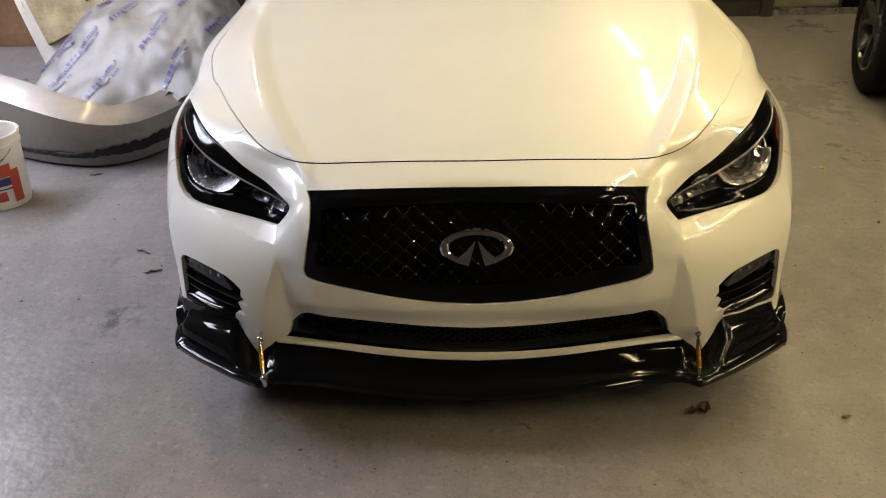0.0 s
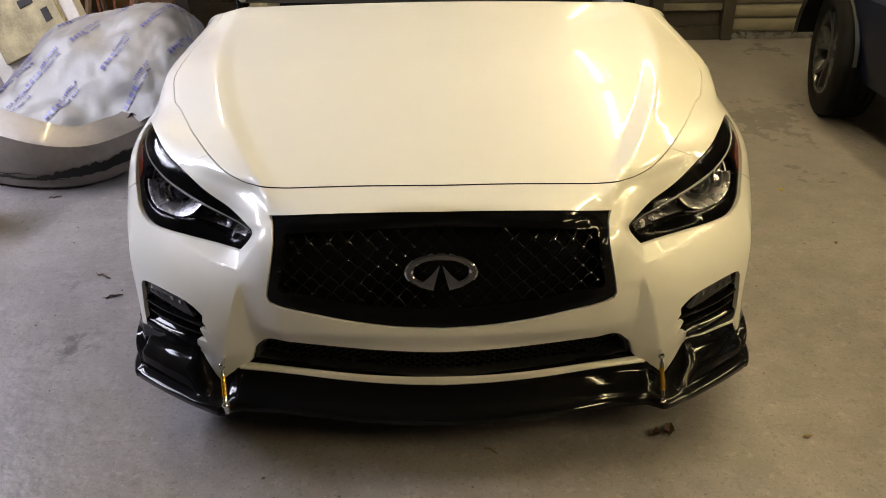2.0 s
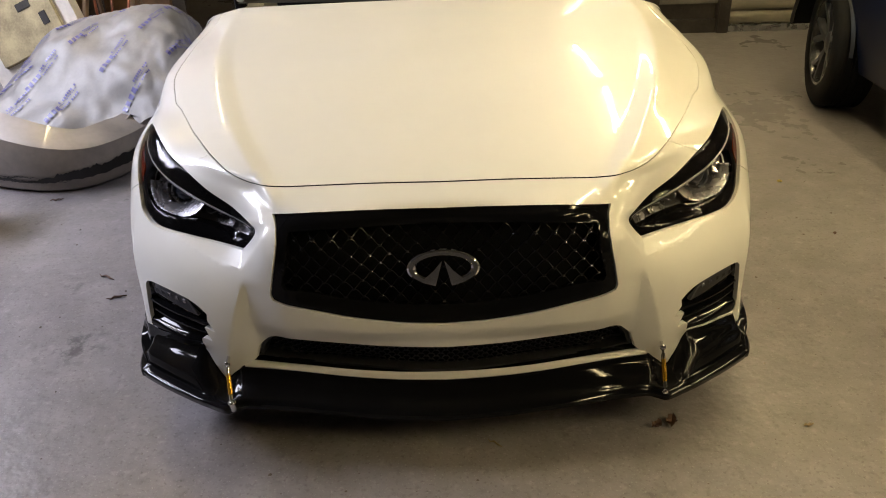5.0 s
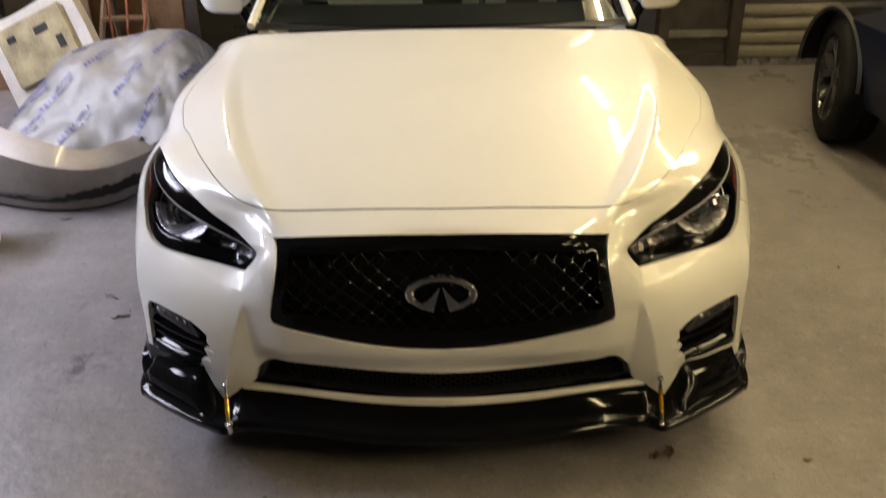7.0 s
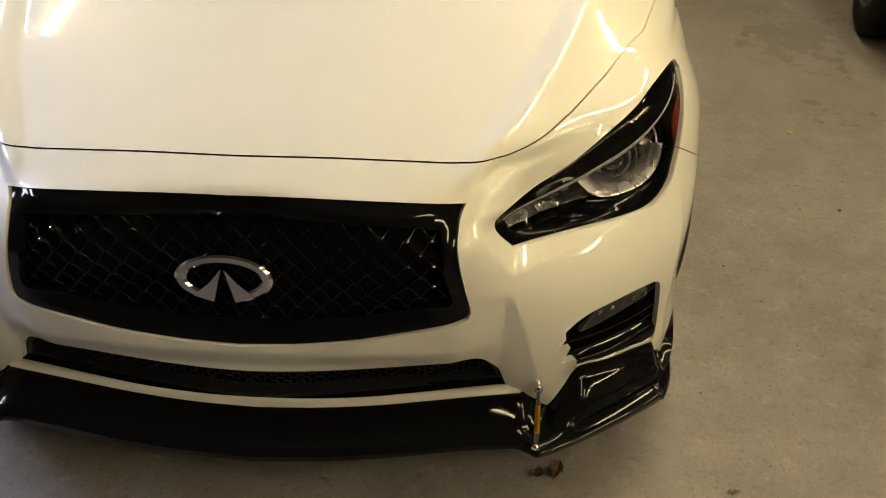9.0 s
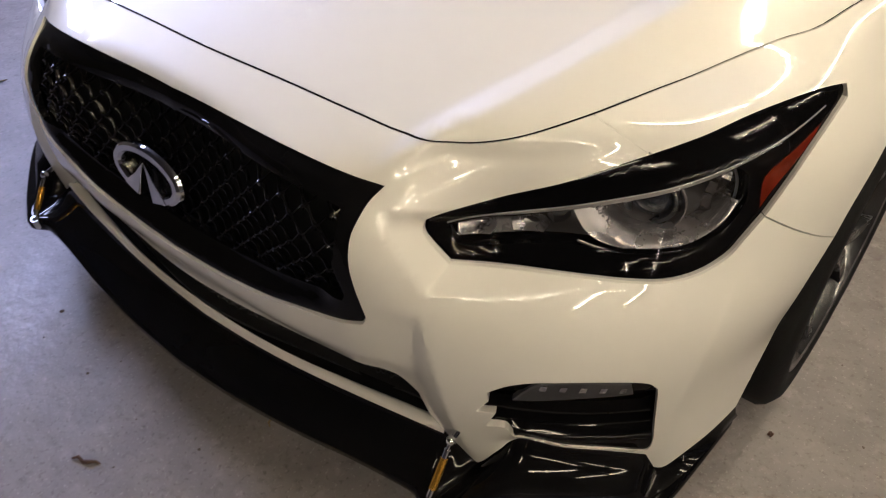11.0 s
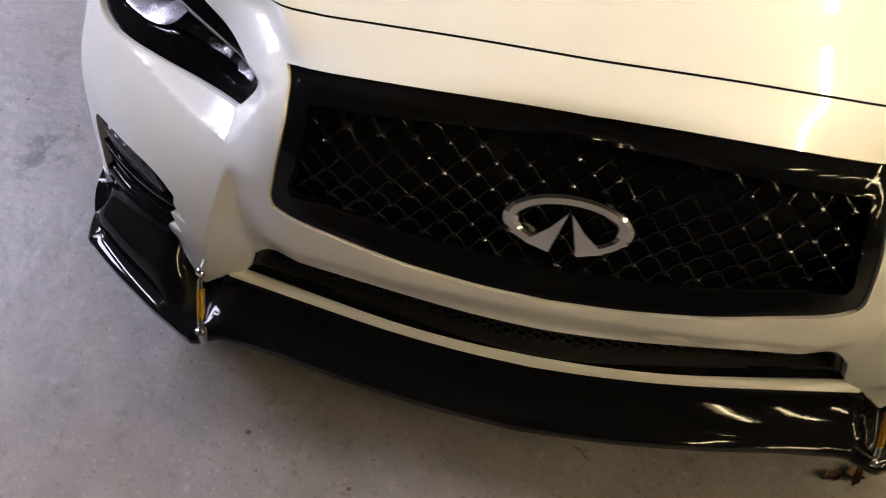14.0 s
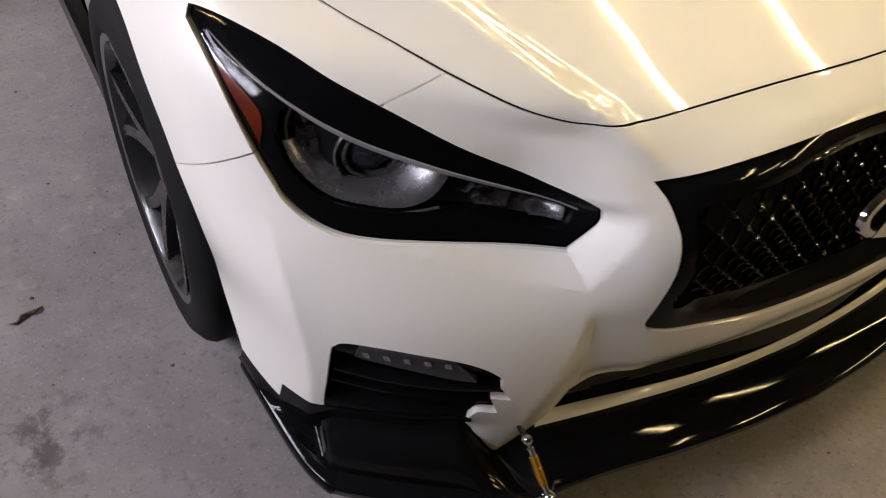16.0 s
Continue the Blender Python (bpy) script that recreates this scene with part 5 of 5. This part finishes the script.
def fragment(x, y, z, w, d, turn, mat, label, seed):
    """A torn, curled sheet of moulding resting on the heap."""
    rnd = random.Random(seed)
    cut = [rnd.uniform(.55, 1.0) for _ in range(15)]
    m = Matrix.Translation((x, y, z)) @ pose(0, 0, 0, rnd.uniform(8, 24), rnd.uniform(-14, 14), turn)
    rows = []
    for i in range(15):
        t = i / 14 - .5
        rows.append([tuple(m @ Vector((w * t, d * cut[i] * e, .10 * e * e - .35 * w * t * t + .012 * math.sin(9 * t + 7 * e)))) for e in np.linspace(-.5, .5, 7)])
    top = loft(rows)
    low = [(p[0], p[1], p[2] - .003) for p in top[0]], [f[::-1] for f in top[1]]
    solid("trim_fragment", join(top, low), mat, label, "scrap", "scrap trim fragments")


fragment(-1.40, 2.36, .26, .36, .20, 30, CLEAR_SCRAP, "torn pale clear plastic fragment on the heap", 3)
fragment(-1.52, 2.25, .25, .26, .16, 12, CLEAR_SCRAP, "torn pale clear plastic fragment on the heap", 5)
fragment(-1.34, 2.44, .30, .30, .10, 40, TORN, "curled black trim fragment on the heap", 8)

# bucket
BUCKET = material("white_bucket_plastic", (0.72, 0.70, 0.66), 0.4, vary=0.08, scale=8)
RED = material("red_label", (0.45, 0.06, 0.035), 0.45, vary=0.15, scale=30)
BLUE = material("navy_label", (0.03, 0.04, 0.16), 0.45, vary=0.15, scale=30)
bx, by = -2.105, 1.50
bucket = solid("bucket", lathe([(.001, .004), (.128, .004), (.132, .0), (.134, .01), (.150, .30), (.156, .302), (.158, .318), (.152, .322), (.153, .345), (.160, .347), (.162, .366), (.155, .37), (.149, .366), (.130, .03), (.001, .02)], 56, Matrix.Translation((bx, by, 0)) @ Matrix.Scale(.88, 4)), BUCKET, "white plastic bucket with red and blue label", "bucket")


def on_bucket(t0, t1, z0, z1, mat, name, out=.0022):
    r = lambda z: .88 * (.134 + .016 * (z - .01) / .29) + out
    part(name, loft([[(bx + r(z) * math.cos(t), by + r(z) * math.sin(t), .88 * z) for z in (z0, z1)] for t in np.linspace(radians(t0), radians(t1), 14)]), mat, bucket)


on_bucket(-140, -30, .17, .235, RED, "label_band")
on_bucket(-140, -18, .125, .165, BLUE, "label_band")
on_bucket(-120, -48, .045, .095, RED, "label_patch")
on_bucket(-35, -15, .03, .20, RED, "label_patch", .003)
on_bucket(-105, -75, .055, .085, BUCKET, "label_mark", .004)
on_bucket(-70, -35, .105, .112, BLUE, "label_mark")
part("handle", tube([(bx + .146 * math.cos(t), by + .146 * math.sin(t), .27 - .09 * math.sin((t - 2.6) / 3.3 * math.pi) ** .8 if 2.6 < t < 5.9 else .27) for t in np.linspace(2.6, 5.9, 24)], .0025, 6), SATIN_SILVER, bucket)

# dark blue suv beside the car
SUV_ALLOY = material("dull_dark_alloy", (0.085, 0.085, 0.09), 0.4, metal=0.7, rough_vary=0.08, scale=15)
SUV_BLUE = material("dark_blue_paint", (0.003, 0.006, 0.022), 0.35, coat=0.12, spec=0.25, vary=0.2, scale=3)
suv = thing("blue_suv", "dark blue suv with black wheel-arch cladding", "car", (3.2, 1.4, 0))


def suv_row(y):
    f = ease(abs(y - 1.45), 1.45, 1.87)
    lo = .30
    for c in (2.80, .15):
        d = abs(y - c)
        if d < .40:
            lo = max(lo, .36 + math.sqrt(.40 ** 2 - d * d))
    x0 = 2.25 + .22 * f
    top = .72 - .08 * f
    return [(x0 + .05 * ((z - .65) / .35) ** 2 + (.06 * ((z - .98) / .1) if z > .98 else 0), y, z) for z in np.linspace(lo, top, 14)]


ys = np.linspace(-.40, 3.30, 70)
near = [suv_row(y) for y in ys]
far = [[(6.6 - x, y, z) for x, y, z in r] for r in near]
part("body_side", loft([r[::-1] for r in near]), SUV_BLUE, suv)
part("body_side", loft(far), SUV_BLUE, suv)
part("bonnet", loft([[(a[-1][0] + (b[-1][0] - a[-1][0]) * t, a[-1][1], a[-1][2] + .06 * (1 - (2 * t - 1) ** 2)) for t in np.linspace(0, 1, 9)] for a, b in zip(near, far)]), SUV_BLUE, suv)
for r0, r1 in ((near[0], far[0]), (near[-1], far[-1])):
    part("bumper", loft([[(p[0] + (q[0] - p[0]) * t, p[1] + (.10 if p[1] > 1 else -.10) * (1 - (2 * t - 1) ** 4), p[2]) for t in np.linspace(0, 1, 9)] for p, q in zip(r0, r1)]), SUV_BLUE, suv)
cabin = [[(x, y, z) for x, y, z in ((2.46, ya, 1.02), (2.62, yb, 1.55), (2.75, yc, 1.64), (3.85, yc, 1.64), (3.98, yb, 1.55), (4.14, ya, 1.02))] for ya, yb, yc in ((-.35, .05, .15), (.2, .35, .4), (1.2, 1.2, 1.2), (2.2, 2.0, 1.95), (2.75, 2.15, 2.05))]
part("cabin", loft(cabin), SUV_BLUE, suv, angle=20)
part("side_glass", loft([[(2.455, y, 1.06), (2.60, .2 + (y + .1) * .82, 1.50)] for y in np.linspace(-.1, 2.45, 8)]), GLOSS_BLACK, suv)
part("underbody", box(2.50, -.35, .28, 4.10, 3.25, .50, .02), VOID, suv)
SUV_WHEEL = wheel_meshes(.36, .235, .235, SUV_ALLOY, RIM_BLACK, 5)
for y in (2.80, .15):
    for x, s in ((2.39, -1), (4.21, 1)):
        wheel(suv, (x, y, .36), s, SUV_WHEEL, "black-tyred alloy wheel", 12, -12 if y > 1 else 0)
        ring = [[(x + s * .135, y + r * math.cos(t), .36 + r * math.sin(t)) for r in (.375, .39, .405)] for t in np.linspace(.05, math.pi - .05, 24)]
        part("arch_cladding", loft([[(p[0] + s * (.0, .015, .0)[i], p[1], p[2]) for i, p in enumerate(r)] for r in ring]), SATIN_BLACK, suv)
        part("wheel_well", loft([[(x + s * .13, y + .385 * math.cos(t), .36 + .385 * math.sin(t)), (x - s * .3, y + .385 * math.cos(t), .36 + .385 * math.sin(t))] for t in np.linspace(.05, math.pi - .05, 20)]), VOID, suv)

suv.location.x -= .09

# ---- litter on the floor ----
LEAF = material("dead_leaf", (0.10, 0.05, 0.025), 0.7, vary=0.4, scale=40)
YELLOW_LEAF = material("yellow_leaf", (0.55, 0.40, 0.06), 0.6, vary=0.2, scale=60)
STRAW = material("straw", (0.24, 0.17, 0.08), 0.7, vary=0.3, scale=40)


def twig(x, y, length, angle, mat, name, label, wide=.006):
    d = Vector((math.cos(radians(angle)), math.sin(radians(angle)), 0))
    pts = [Vector((x, y, wide * .45)) + d * (length * (k / 5 - .5)) + Vector((-d.y, d.x, 0)) * (.012 * math.sin(k * 1.9)) * length * 5 + Vector((0, 0, .004 * (k % 2))) for k in range(6)]
    solid(name, tube(pts, [wide * .3, wide * .6, wide * .7, wide * .7, wide * .5, wide * .2], 6), mat, label, "litter", "litter on the floor")


def leaf(x, y, size, angle):
    m = Matrix.Translation((x, y, .003)) @ pose(0, 0, 0, 0, 0, angle)
    rows = [[m @ Vector((size * (k / 8 - .5), s * size * .33 * math.sin(math.pi * min(1, (k + .3) / 8.3)) * (1 + .25 * math.sin(k * 2.3)), .004 + .012 * abs(s) + .006 * math.sin(k * 1.1 + s))) for s in (-1, -.5, 0, .5, 1)] for k in range(9)]
    top = loft(rows)
    low = [(p[0], p[1], max(.001, p[2] - .0025)) for p in top[0]], [f[::-1] for f in top[1]]
    solid("dead_leaf", join(top, low), LEAF, "curled brown dead leaf on the concrete", "leaf", "litter on the floor")


leaf(.640, .068, .046, 70)
leaf(.595, .055, .034, 20)
for x, y, l, a, mat, w in ((-1.30, 1.014, .08, 150, LEAF, .006), (-1.211, .861, .07, 200, LEAF, .006), (1.024, .042, .030, 10, STRAW, .007), (1.588, 1.72, .022, 160, YELLOW_LEAF, .009), (1.61, 1.189, .012, 0, LEAF, .008),
                           (-1.79, 1.759, .06, 15, LEAF, .006), (.952, .59, .010, 40, LEAF, .008), (-.08, -.283, .065, 25, LEAF, .006), (-1.58, .35, .10, 60, STRAW, .006), (1.95, 1.25, .10, 170, LEAF, .005), (.13, .01, .05, 140, STRAW, .004), (-1.75, 2.05, .05, 40, LEAF, .008)):
    twig(x, y, l, a, mat, "twig", "dry broken twig lying on the concrete", w)

# crumbs of dirt strewn over the slab
rnd = random.Random(12)
GRIT = material("dirt_crumbs", (0.11, 0.085, 0.06), 0.8, vary=0.5, scale=90)
crumbs = []
for k in range(420):
    x, y, r = rnd.uniform(-2.2, 2.1), rnd.uniform(-1.0, 2.4), rnd.uniform(.0012, .0042) * rnd.choice((.6, .8, 1, 1, 1.5))
    if abs(x) < .95 and y > .05:
        continue
    t0, n = rnd.uniform(0, 6), 5
    rim = [(x + r * rnd.uniform(.7, 1.4) * math.cos(t0 + 6.283 * i / n), y + r * rnd.uniform(.7, 1.4) * math.sin(t0 + 6.283 * i / n), .0004) for i in range(n)]
    crumbs.append((rim + [(x, y, r * .8)], [(i, (i + 1) % n, n) for i in range(n)]))
solid("floor_grit", join(*crumbs), GRIT, "scattered brown dirt crumbs on the concrete", "dirt", kind="stuff", smooth=False)
